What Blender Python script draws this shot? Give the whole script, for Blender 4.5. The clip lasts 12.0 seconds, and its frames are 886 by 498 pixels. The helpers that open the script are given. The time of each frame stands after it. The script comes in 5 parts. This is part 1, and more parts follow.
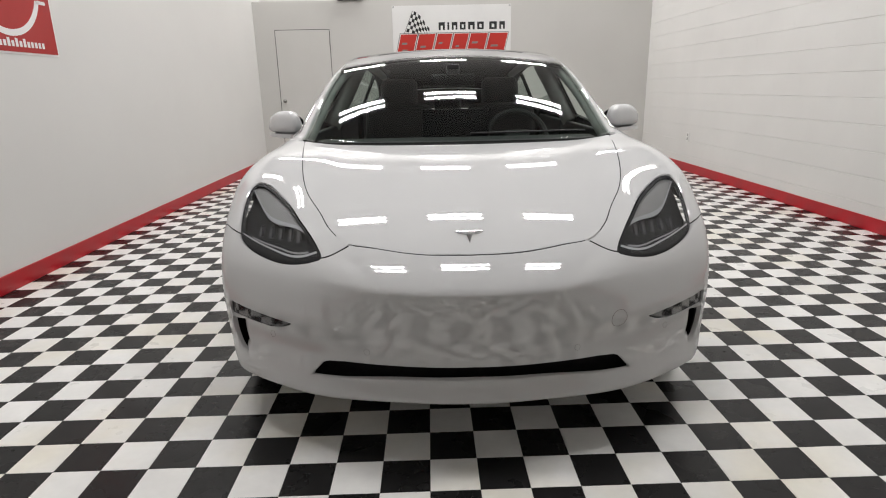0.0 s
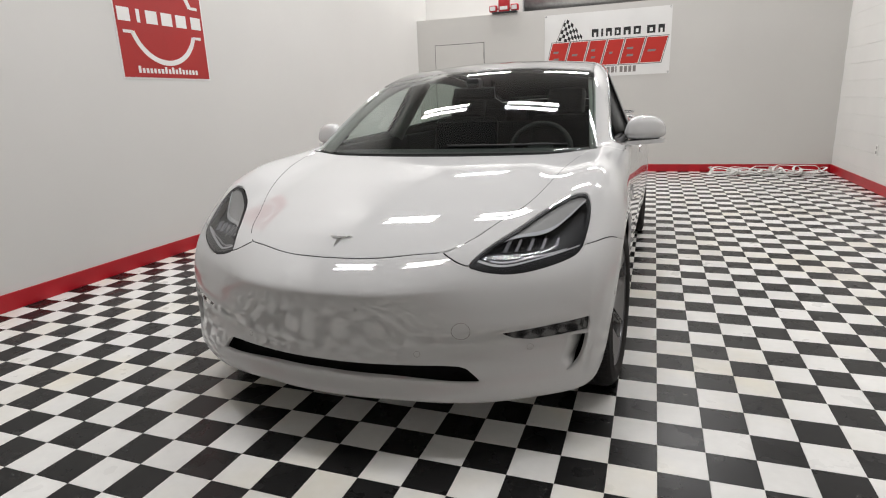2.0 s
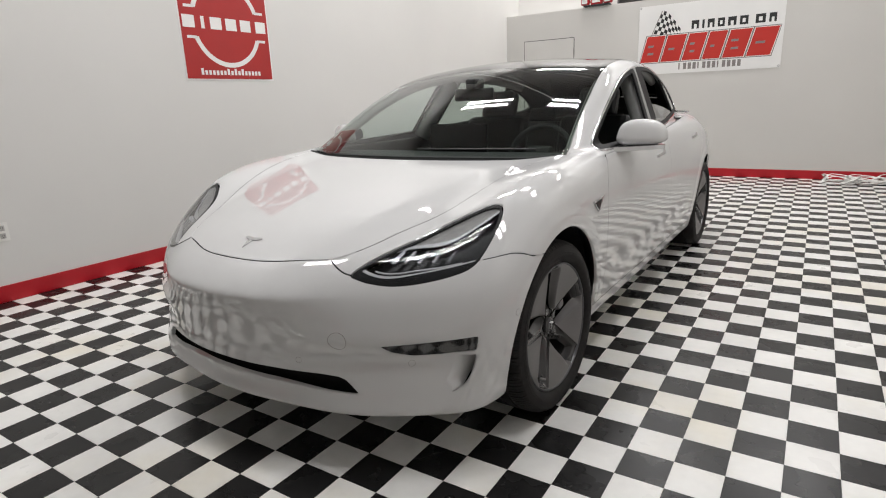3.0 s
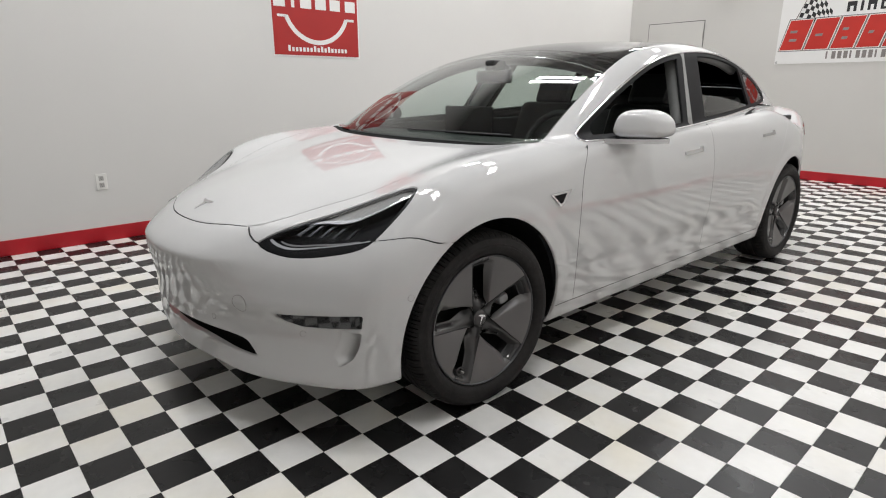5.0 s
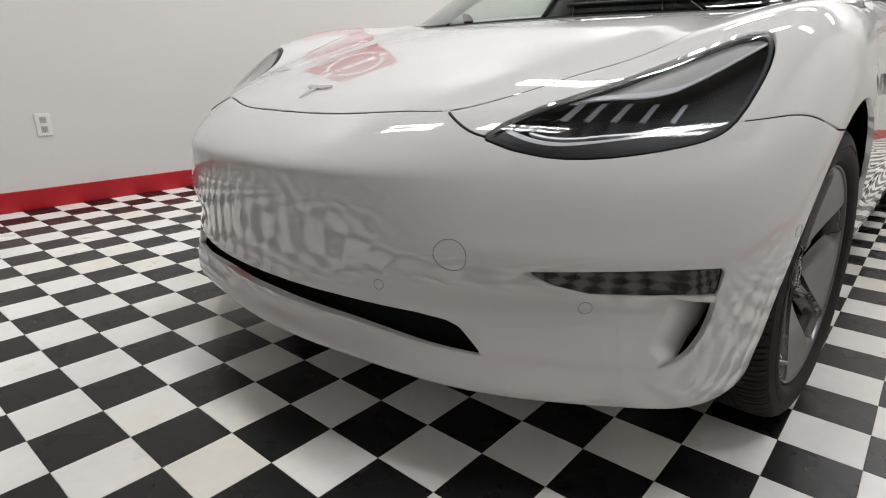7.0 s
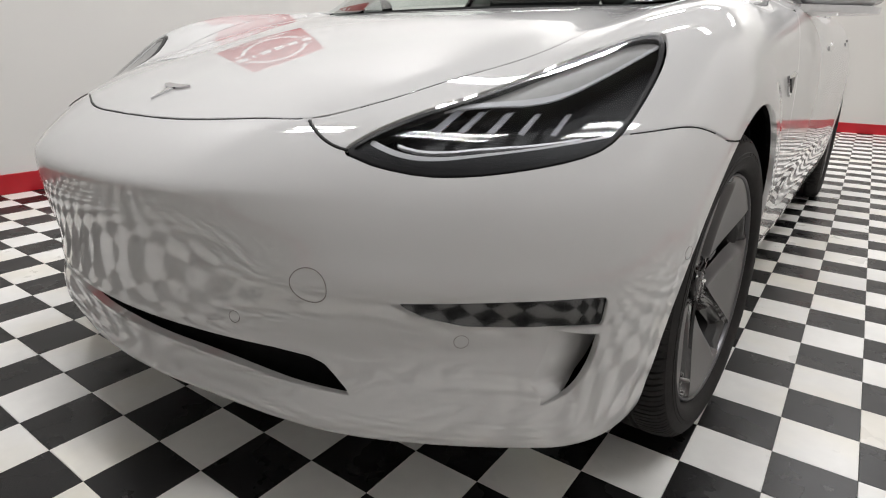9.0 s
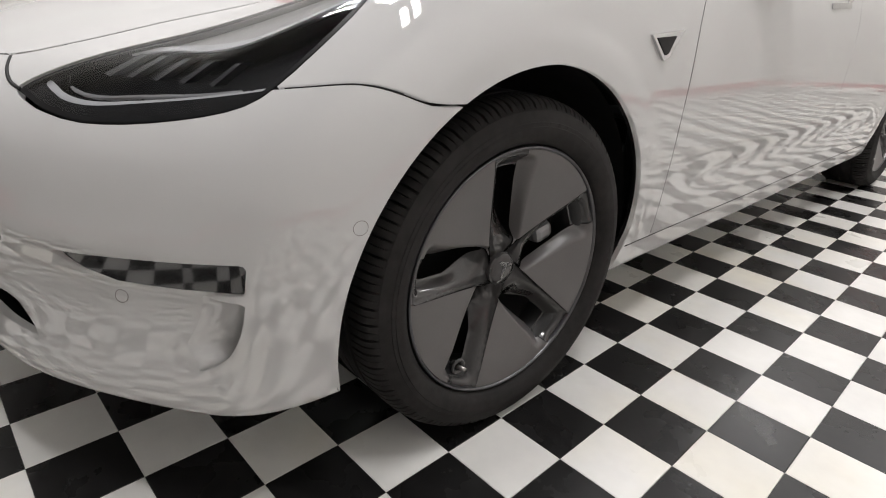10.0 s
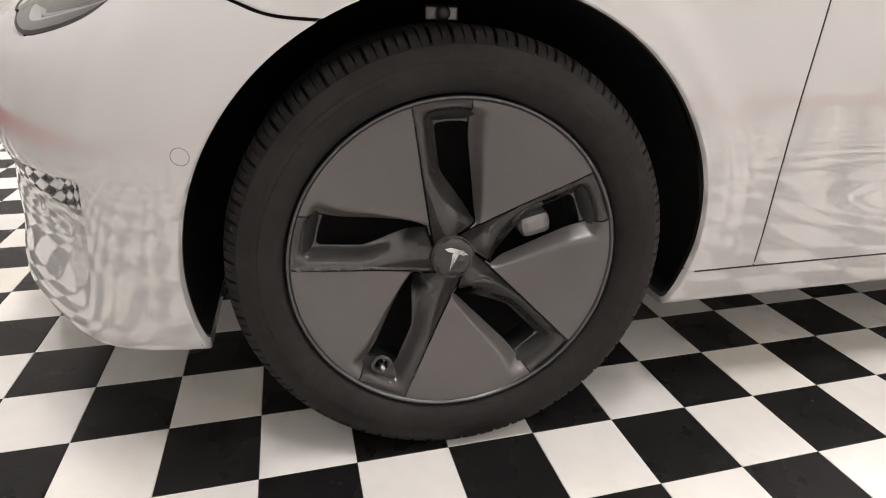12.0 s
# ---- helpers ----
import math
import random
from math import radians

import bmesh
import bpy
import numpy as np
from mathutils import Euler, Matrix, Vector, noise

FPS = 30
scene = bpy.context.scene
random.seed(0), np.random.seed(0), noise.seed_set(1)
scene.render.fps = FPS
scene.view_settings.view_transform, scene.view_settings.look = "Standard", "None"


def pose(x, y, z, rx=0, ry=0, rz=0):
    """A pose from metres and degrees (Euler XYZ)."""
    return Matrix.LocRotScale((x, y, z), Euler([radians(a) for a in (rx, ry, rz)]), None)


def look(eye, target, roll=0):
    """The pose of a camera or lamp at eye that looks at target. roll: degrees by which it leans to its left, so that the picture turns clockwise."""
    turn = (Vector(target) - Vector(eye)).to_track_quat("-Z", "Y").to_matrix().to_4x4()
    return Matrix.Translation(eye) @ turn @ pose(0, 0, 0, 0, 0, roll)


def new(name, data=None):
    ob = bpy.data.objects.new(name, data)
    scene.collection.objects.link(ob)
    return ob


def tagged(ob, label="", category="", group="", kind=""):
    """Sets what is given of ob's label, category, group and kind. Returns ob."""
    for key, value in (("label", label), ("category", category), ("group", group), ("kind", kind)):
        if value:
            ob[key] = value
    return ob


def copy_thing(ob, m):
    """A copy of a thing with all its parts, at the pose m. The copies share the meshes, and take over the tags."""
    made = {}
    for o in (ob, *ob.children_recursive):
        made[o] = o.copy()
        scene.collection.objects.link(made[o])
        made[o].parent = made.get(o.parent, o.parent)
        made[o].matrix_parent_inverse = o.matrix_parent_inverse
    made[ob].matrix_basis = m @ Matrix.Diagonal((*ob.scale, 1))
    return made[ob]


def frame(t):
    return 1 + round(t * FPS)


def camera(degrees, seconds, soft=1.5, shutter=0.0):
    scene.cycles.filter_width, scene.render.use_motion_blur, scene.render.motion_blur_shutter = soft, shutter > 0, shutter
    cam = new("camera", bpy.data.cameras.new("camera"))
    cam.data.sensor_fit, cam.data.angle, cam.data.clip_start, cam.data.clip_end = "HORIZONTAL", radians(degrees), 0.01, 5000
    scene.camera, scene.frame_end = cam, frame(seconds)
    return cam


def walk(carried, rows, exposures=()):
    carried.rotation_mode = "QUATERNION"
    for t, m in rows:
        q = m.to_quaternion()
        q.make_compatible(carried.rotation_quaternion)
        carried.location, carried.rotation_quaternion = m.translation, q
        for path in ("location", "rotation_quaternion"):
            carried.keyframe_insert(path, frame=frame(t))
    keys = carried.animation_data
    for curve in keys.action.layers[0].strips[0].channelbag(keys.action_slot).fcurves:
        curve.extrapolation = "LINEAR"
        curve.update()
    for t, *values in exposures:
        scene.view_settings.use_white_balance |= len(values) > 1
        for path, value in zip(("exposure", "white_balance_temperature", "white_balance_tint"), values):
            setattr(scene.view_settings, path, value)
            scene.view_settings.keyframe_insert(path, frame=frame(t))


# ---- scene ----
cam = camera(75.6, 12.0, soft=1.1)
PATH = [
    (0, (-0.129, -1.609, 1.173), (-0.09, 0.314, 0.625), -1.2),
    (0.5, (-0.037, -1.626, 1.179), (-0.147, 0.298, 0.643), -1.5),
    (1, (0.272, -1.709, 1.176), (0.008, 0.204, 0.657), -1.7),
    (1.5, (0.629, -1.66, 1.17), (0.164, 0.216, 0.656), -1.9),
    (2, (1.001, -1.559, 1.175), (0.329, 0.256, 0.672), -2.3),
    (2.5, (1.353, -1.398, 1.173), (0.481, 0.328, 0.666), -2.3),
    (3, (1.653, -1.16, 1.175), (0.595, 0.462, 0.675), -2.3),
    (3.2, (1.786, -1.071, 1.181), (0.661, 0.5, 0.668), -2.4),
    (4.8, (2.254, -0.642, 1.169), (0.841, 0.665, 0.625), -0.2),
    (5, (2.228, -0.647, 1.148), (0.802, 0.646, 0.605), -0.1),
    (5.5, (2.003, -0.741, 1.094), (0.557, 0.523, 0.535), 0.1),
    (6, (1.652, -0.781, 0.957), (0.257, 0.526, 0.369), -0.8),
    (6.5, (1.319, -0.712, 0.821), (-0.009, 0.659, 0.222), -1.0),
    (6.7, (1.184, -0.697, 0.784), (-0.103, 0.715, 0.195), -0.4),
    (8.3, (0.901, -0.517, 0.742), (-0.268, 0.977, 0.108), 0.6),
    (8.5, (0.908, -0.518, 0.746), (-0.238, 0.995, 0.115), 0.4),
    (9, (1.079, -0.483, 0.793), (-0.018, 1.058, 0.146), 1.0),
    (9.5, (1.383, -0.281, 0.813), (0.231, 1.19, 0.099), 1.9),
    (10, (1.508, -0.007, 0.804), (0.192, 1.265, -0.001), 2.9),
    (10.5, (1.569, 0.263, 0.779), (0.051, 1.24, -0.081), 3.8),
    (11, (1.632, 0.48, 0.741), (-0.019, 1.178, -0.146), 4.1),
    (11.5, (1.636, 0.545, 0.694), (-0.103, 1.034, -0.163), 2.5),
    (12, (1.629, 0.549, 0.688), (-0.139, 1.03, -0.113), 1.5),
]
EXPOSURES = [(0, 0.0, 6350, 12), (3, 0.05, 6350, 12), (5, 0.12, 6250, 11), (6.5, 0.2, 6280, 11), (8.5, 0.3, 6320, 12), (9.5, 0.3, 6350, 12), (10.5, 0.6, 6500, 15), (11.2, 0.85, 6650, 16), (12, 0.87, 6680, 16)]
walk(cam, [(t, look(eye, target, roll)) for t, eye, target, roll in PATH], EXPOSURES)

# ---------------------------------------------------------------- sizes of the room
TILE = 0.1524
WEST, EAST, NORTH, SOUTH, HIGH = -2.75, 3.35, 7.75, -4.4, 4.8
LEDGE = 2.45

# ---------------------------------------------------------------- light: a windowless room under fluorescent battens
world = bpy.data.worlds.new("world")
world.use_nodes = True
world.node_tree.nodes["Background"].inputs["Color"].default_value = (0.6, 0.62, 0.65, 1)
world.node_tree.nodes["Background"].inputs["Strength"].default_value = 0.02
scene.world = world
scene.view_settings.exposure = 0.0
TUBE_POWER = 20.5


# ---------------------------------------------------------------- materials
def material(name, colour, rough=0.5, metal=0.0, grain=0.0, grain_size=40.0, bump=0.0, bump_size=200.0, stain=0.0, stain_size=3.0,
             coat=0.0, coat_rough=0.03, vary=0.0, spec=0.5, rough_vary=0.0, emit=0.0, coat_ior=1.5, yellowed=0.0):
    m = bpy.data.materials.new(name)
    m.use_nodes = True
    nodes, links = m.node_tree.nodes, m.node_tree.links
    b = nodes["Principled BSDF"]
    b.inputs["Base Color"].default_value = (*colour, 1)
    b.inputs["Roughness"].default_value = rough
    b.inputs["Metallic"].default_value = metal
    b.inputs["Specular IOR Level"].default_value = spec
    b.inputs["Coat Weight"].default_value = coat
    b.inputs["Coat Roughness"].default_value = coat_rough
    b.inputs["Coat IOR"].default_value = coat_ior
    if emit:
        b.inputs["Emission Color"].default_value = (*colour, 1)
        b.inputs["Emission Strength"].default_value = emit
    place = nodes.new("ShaderNodeNewGeometry").outputs["Position"]

    def noisy(size, detail=4.0):
        n = nodes.new("ShaderNodeTexNoise")
        n.inputs["Scale"].default_value = size
        n.inputs["Detail"].default_value = detail
        links.new(place, n.inputs["Vector"])
        return n.outputs["Fac"]

    def scaled(value, low, high):
        n = nodes.new("ShaderNodeMapRange")
        n.inputs["From Min"].default_value, n.inputs["From Max"].default_value = 0.3, 0.7
        n.inputs["To Min"].default_value, n.inputs["To Max"].default_value = low, high
        links.new(value, n.inputs["Value"])
        return n.outputs["Result"]

    def times(a, c):
        n = nodes.new("ShaderNodeMath")
        n.operation = "MULTIPLY"
        links.new(a, n.inputs[0])
        links.new(c, n.inputs[1])
        return n.outputs[0]

    shade = None
    for amount, size in ((grain, grain_size), (stain, stain_size)):
        if amount:
            v = scaled(noisy(size), 1 - amount, 1 + amount)
            shade = v if shade is None else times(shade, v)
    if vary:
        info = nodes.new("ShaderNodeObjectInfo")
        isle = nodes.new("ShaderNodeNewGeometry")
        both = nodes.new("ShaderNodeMath")
        both.operation = "ADD"
        links.new(info.outputs["Random"], both.inputs[0])
        links.new(isle.outputs["Random Per Island"], both.inputs[1])
        wrap = nodes.new("ShaderNodeMath")
        wrap.operation = "FRACT"
        links.new(both.outputs[0], wrap.inputs[0])
        n = nodes.new("ShaderNodeMapRange")
        n.inputs["To Min"].default_value, n.inputs["To Max"].default_value = 1 - vary, 1 + vary
        links.new(wrap.outputs[0], n.inputs["Value"])
        shade = n.outputs["Result"] if shade is None else times(shade, n.outputs["Result"])
    if shade is not None:
        mix = nodes.new("ShaderNodeMix")
        mix.data_type, mix.blend_type = "RGBA", "MULTIPLY"
        mix.inputs["Factor"].default_value = 1.0
        mix.inputs["A"].default_value = (*colour, 1)
        links.new(shade, mix.inputs["B"])
        links.new(mix.outputs["Result"], b.inputs["Base Color"])
        if yellowed:
            aged = nodes.new("ShaderNodeMix")
            aged.data_type, aged.blend_type = "RGBA", "MULTIPLY"
            aged.inputs["B"].default_value = (0.97, 0.92, 0.79, 1)
            links.new(scaled(noisy(1.6, 5.0), -0.9 * yellowed, yellowed), aged.inputs["Factor"])
            links.new(mix.outputs["Result"], aged.inputs["A"])
            links.new(aged.outputs["Result"], b.inputs["Base Color"])
    if rough_vary:
        links.new(scaled(noisy(7.0, 6.0), max(rough - rough_vary, 0.02), min(rough + rough_vary, 1)), b.inputs["Roughness"])
    if bump:
        n = nodes.new("ShaderNodeBump")
        n.inputs["Strength"].default_value = bump
        n.inputs["Distance"].default_value = 0.002
        links.new(noisy(bump_size), n.inputs["Height"])
        links.new(n.outputs["Normal"], b.inputs["Normal"])
    return m


def glass(name, tint, rough=0.0, sheen=0.045):
    m = bpy.data.materials.new(name)
    m.use_nodes = True
    nodes, links = m.node_tree.nodes, m.node_tree.links
    nodes.clear()
    out = nodes.new("ShaderNodeOutputMaterial")
    mix = nodes.new("ShaderNodeMixShader")
    clear = nodes.new("ShaderNodeBsdfTransparent")
    clear.inputs["Color"].default_value = (*tint, 1)
    gloss = nodes.new("ShaderNodeBsdfGlossy")
    gloss.inputs["Roughness"].default_value = rough
    gloss.inputs["Color"].default_value = (1, 1, 1, 1)
    facing = nodes.new("ShaderNodeLayerWeight")
    facing.inputs["Blend"].default_value = 0.5
    power = nodes.new("ShaderNodeMath")
    power.operation = "POWER"
    power.inputs[1].default_value = 5.0
    links.new(facing.outputs["Facing"], power.inputs[0])
    share = nodes.new("ShaderNodeMapRange")
    share.inputs["To Min"].default_value, share.inputs["To Max"].default_value = sheen, 1.0
    links.new(power.outputs[0], share.inputs["Value"])
    links.new(share.outputs["Result"], mix.inputs["Fac"])
    links.new(clear.outputs[0], mix.inputs[1])
    links.new(gloss.outputs[0], mix.inputs[2])
    links.new(mix.outputs[0], out.inputs["Surface"])
    return m


WALL_PAINT = material("wall_paint", (0.665, 0.655, 0.632), 0.55, stain=0.02, stain_size=0.9, bump=0.15, bump_size=160)
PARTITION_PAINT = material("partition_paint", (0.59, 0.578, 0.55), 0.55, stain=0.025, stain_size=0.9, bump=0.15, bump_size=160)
BLOCK_PAINT = material("block_paint", (0.71, 0.70, 0.674), 0.45, stain=0.03, stain_size=1.5, bump=0.5, bump_size=90)
BACK_PAINT = material("back_wall_paint", (0.45, 0.445, 0.43), 0.6, stain=0.05, stain_size=1.2, bump=0.15, bump_size=160)
SOCKET_FACE = material("socket_face", (0.42, 0.41, 0.39), 0.4, grain=0.03)
CEILING_PAINT = material("ceiling_paint", (0.36, 0.355, 0.35), 0.8, stain=0.03)
RED_BASE = material("red_vinyl", (0.42, 0.008, 0.016), 0.34, stain=0.08, stain_size=4, bump=0.1)
WHITE_TILE = material("white_tile", (0.77, 0.76, 0.735), 0.30, spec=0.25, yellowed=0.7, grain=0.02, grain_size=30, stain=0.05, stain_size=5, vary=0.03, rough_vary=0.035, bump=0.06, bump_size=25)
BLACK_TILE = material("black_tile", (0.012, 0.0116, 0.0116), 0.28, spec=0.22, grain=0.12, grain_size=18, stain=0.2, stain_size=6, vary=0.12, rough_vary=0.04, bump=0.06, bump_size=25)
GROUT = material("tile_joint", (0.10, 0.095, 0.09), 0.7, grain=0.2)
PAINT = material("pearl_white_paint", (0.61, 0.61, 0.608), 0.45, coat_ior=1.75, spec=0.0, coat=1.0, coat_rough=0.0, grain=0.012, grain_size=900, stain=0.01, stain_size=2)
GAP = material("shut_line", (0.012, 0.012, 0.012), 0.7, grain=0.1)
TRIM_BLACK = material("black_plastic", (0.012, 0.012, 0.013), 0.45, grain=0.15, grain_size=120, bump=0.2, bump_size=500)
GLOSS_BLACK = material("gloss_black", (0.008, 0.008, 0.009), 0.08, coat=1.0, grain=0.05)
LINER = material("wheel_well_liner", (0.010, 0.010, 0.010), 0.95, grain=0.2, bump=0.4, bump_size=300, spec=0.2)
CHROME = material("satin_chrome", (0.62, 0.62, 0.63), 0.12, metal=1.0, grain=0.03, grain_size=60)
RUBBER = material("tyre_rubber", (0.025, 0.0235, 0.023), 0.68, spec=0.15, grain=0.15, grain_size=60, stain=0.2, stain_size=9, bump=0.25, bump_size=400)
COVER = material("aero_cover_grey", (0.105, 0.099, 0.097), 0.33, spec=0.8, grain=0.05, grain_size=300, stain=0.06, stain_size=12, bump=0.04, bump_size=700)
COVER_GLOSS = material("aero_cover_gloss", (0.045, 0.043, 0.043), 0.13, coat=0.3, grain=0.05, grain_size=200)
RIM_SILVER = material("rim_silver", (0.13, 0.13, 0.135), 0.32, metal=1.0, grain=0.06, grain_size=80)
STEEL = material("brake_steel", (0.30, 0.29, 0.28), 0.35, metal=1.0, grain=0.15, grain_size=90)
CALIPER = material("caliper_grey", (0.27, 0.27, 0.275), 0.45, metal=0.6, grain=0.05)
SEAT_BLACK = material("black_upholstery", (0.013, 0.013, 0.014), 0.55, grain=0.15, bump=0.2, bump_size=300)
SCREEN_BLACK = material("screen_black", (0.004, 0.004, 0.005), 0.3, spec=0.15)
WINDSCREEN = glass("windscreen_glass", (0.68, 0.75, 0.71))
SIDE_GLASS = glass("side_glass", (0.70, 0.755, 0.73), sheen=0.04)
LENS = glass("lamp_lens", (0.90, 0.91, 0.92), sheen=0.022)
CARPET = material("dark_carpet", (0.010, 0.010, 0.011), 0.9, grain=0.2, bump=0.3)
GREY_TRIM = material("grey_headliner", (0.30, 0.30, 0.29), 0.8, grain=0.05, bump=0.2)
DASH_WOOD = material("open_pore_wood", (0.16, 0.10, 0.06), 0.5, grain=0.2, grain_size=30)
ROOF_GLASS = material("roof_glass", (0.006, 0.006, 0.007), 0.02, spec=0.5, grain=0.05)
LAMP_DARK = material("lamp_bezel", (0.014, 0.014, 0.015), 0.35, spec=0.15, grain=0.06)
SATIN_BLACK = material("satin_black_trim", (0.009, 0.009, 0.010), 0.5, spec=0.1, grain=0.1)
LAMP_GREY = material("lamp_reflector", (0.36, 0.36, 0.37), 0.38, metal=0.6, grain=0.05)
LAMP_SATIN = material("lamp_satin", (0.24, 0.235, 0.226), 0.40, metal=0.2, grain=0.04)
LAMP_FIN = material("lamp_fin", (0.085, 0.085, 0.09), 0.3, metal=0.9, grain=0.05)
LAMP_WHITE = material("light_guide", (0.50, 0.50, 0.51), 0.35, grain=0.02)
RED_LENS = material("red_lens", (0.20, 0.004, 0.004), 0.08, coat=1.0, grain=0.05)
SIGN_RED = material("sign_red", (0.38, 0.016, 0.014), 0.42, stain=0.04, stain_size=3, bump=0.05)
SIGN_WHITE = material("sign_white", (0.80, 0.79, 0.77), 0.38, stain=0.03, stain_size=2)
BANNER = material("banner_vinyl", (0.78, 0.775, 0.76), 0.45, stain=0.03, stain_size=2.5, bump=0.2, bump_size=6)
INK_BLACK = material("ink_black", (0.012, 0.012, 0.012), 0.45, grain=0.1)
INK_RED = material("ink_red", (0.50, 0.022, 0.012), 0.42, stain=0.05)
INK_GREY = material("ink_grey", (0.22, 0.20, 0.19), 0.45, grain=0.1)
PLASTIC_WHITE = material("white_plastic", (0.76, 0.75, 0.72), 0.35, grain=0.02)
SLOT_DARK = material("socket_slot", (0.03, 0.03, 0.03), 0.6, grain=0.1)
DOOR_PAINT = material("door_paint", (0.60, 0.588, 0.56), 0.42, stain=0.02, bump=0.08, bump_size=60)
DUCT = material("galvanised_metal", (0.36, 0.36, 0.36), 0.42, metal=0.8, grain=0.12, grain_size=25, stain=0.1)
ALARM_RED = material("alarm_red", (0.42, 0.012, 0.020), 0.3, grain=0.03)
CLEAR_LAMP = material("lamp_face", (0.72, 0.72, 0.72), 0.15, grain=0.04)
PAPER = material("crumpled_sheet", (0.74, 0.73, 0.70), 0.6, stain=0.08, stain_size=20, bump=0.2)
TUBE = material("fluorescent_tube", (1.0, 0.985, 0.955), 0.4, emit=3.0, grain=0.001)
FIXTURE = material("batten_enamel", (0.78, 0.78, 0.77), 0.35, grain=0.02)
# ---------------------------------------------------------------- the car's body as a smooth field
# car axes: x across from the centre line, y back from the nose, z up from the floor


def spline(*knots):
    """A natural cubic through (a, b) knots, carried on straight at both ends."""
    a, b = np.array([k[0] for k in knots], float), np.array([k[1] for k in knots], float)
    h, m = np.diff(a), len(a)
    A, r = np.eye(m), np.zeros(m)
    for i in range(1, m - 1):
        A[i, i - 1:i + 2] = h[i - 1], 2 * (h[i - 1] + h[i]), h[i]
        r[i] = 6 * ((b[i + 1] - b[i]) / h[i] - (b[i] - b[i - 1]) / h[i - 1])
    c = np.linalg.solve(A, r)

    def at(q):
        q = np.asarray(q, float)
        p = np.clip(q, a[0], a[-1])
        i = np.clip(np.searchsorted(a, p) - 1, 0, m - 2)
        lo, hi, w = p - a[i], a[i + 1] - p, h[i]
        v = (c[i] * hi ** 3 + c[i + 1] * lo ** 3) / (6 * w) + (b[i] / w - c[i] * w / 6) * hi + (b[i + 1] / w - c[i + 1] * w / 6) * lo
        first = (b[1] - b[0]) / h[0] - h[0] * c[1] / 6
        last = (b[-1] - b[-2]) / h[-1] + h[-1] * c[-2] / 6
        return v + np.where(q < a[0], (q - a[0]) * first, 0) + np.where(q > a[-1], (q - a[-1]) * last, 0)
    return at


def smax(a, b, k):
    d = np.maximum(k - np.abs(a - b), 0)
    return np.maximum(a, b) + d * d / (4 * k)


def smin(a, b, k):
    return -smax(-a, -b, k)


def step(a, b, v):
    t = np.clip((v - a) / (b - a), 0, 1)
    return t * t * t * (t * (6 * t - 15) + 10)


NOSE = spline((0.10, 0.155), (0.15, 0.095), (0.185, 0.048), (0.205, 0.037), (0.225, 0.038), (0.25, 0.045), (0.285, 0.050), (0.315, 0.039), (0.345, 0.0240), (0.365, 0.0238), (0.40, 0.0246), (0.44, 0.0214), (0.48, 0.0148), (0.52, 0.0074), (0.55, 0.0031), (0.575, 0.0015), (0.597, 0.004), (0.615, 0.018), (0.645, 0.052), (0.70, 0.126), (0.80, 0.24), (0.90, 0.33))
CORNER = spline((0.10, 0.11), (0.15, 0.058), (0.19, 0.010), (0.215, 0.000), (0.24, 0.001), (0.265, 0.006), (0.29, 0.0125), (0.32, 0.0185), (0.36, 0.026), (0.40, 0.0315), (0.455, 0.0125), (0.50, 0.0185), (0.54, 0.0280), (0.58, 0.0415), (0.62, 0.0615), (0.68, 0.108), (0.80, 0.24), (0.90, 0.33))
BLADE = spline((0.10, 0.10), (0.15, 0.052), (0.19, 0.011), (0.215, 0.002), (0.24, 0.002), (0.265, 0.006), (0.29, 0.0095), (0.34, 0.0115), (0.40, 0.0125), (0.455, 0.0140), (0.50, 0.0190), (0.54, 0.0275), (0.58, 0.041), (0.62, 0.0615), (0.68, 0.108), (0.80, 0.24), (0.90, 0.33))
HOOD = spline((-0.1, 0.52), (0.0, 0.605), (0.1, 0.672), (0.19, 0.715), (0.4, 0.785), (0.7, 0.857), (1.0, 0.905), (1.3, 0.935), (2.2, 0.96), (3.4, 1.0), (4.2, 1.055), (4.55, 1.06), (4.75, 1.0))
WIDE = spline((0.0, 0.86), (0.3, 0.895), (0.6, 0.917), (0.84, 0.924), (1.2, 0.921), (2.0, 0.924), (3.0, 0.926), (3.7, 0.922), (4.0, 0.886), (4.2, 0.828), (4.5, 0.735), (4.75, 0.62))
TUCK = spline((0.12, 0.105), (0.2, 0.052), (0.3, 0.025), (0.45, 0.006), (0.6, 0.0), (0.71, 0.0025), (0.80, 0.0115), (0.88, 0.030), (0.95, 0.060), (1.0, 0.098), (1.1, 0.18))
ROOF = spline((0.9, 0.778), (1.1, 0.918), (1.4, 1.103), (1.7, 1.247), (1.95, 1.332), (2.15, 1.377), (2.4, 1.407), (2.8, 1.412), (3.2, 1.378), (3.6, 1.302), (4.0, 1.20), (4.4, 1.083))
TAIL = spline((0.2, 4.58), (0.4, 4.66), (0.7, 4.69), (0.95, 4.68), (1.05, 4.60))
CAB = spline((1.0, 0.79), (1.5, 0.82), (2.0, 0.855), (2.6, 0.845), (3.2, 0.795), (3.8, 0.705), (4.4, 0.56))
CROWN = spline((1.2, 0.07), (1.9, 0.12), (2.6, 0.09), (3.4, 0.06), (4.0, 0.10))


def sweep(x, y):
    """How far the bow has fallen back at x, fading out along the bonnet."""
    return (0.47 * x * x + 0.03 * x ** 6) * (1 - step(0.25, 1.5, y))


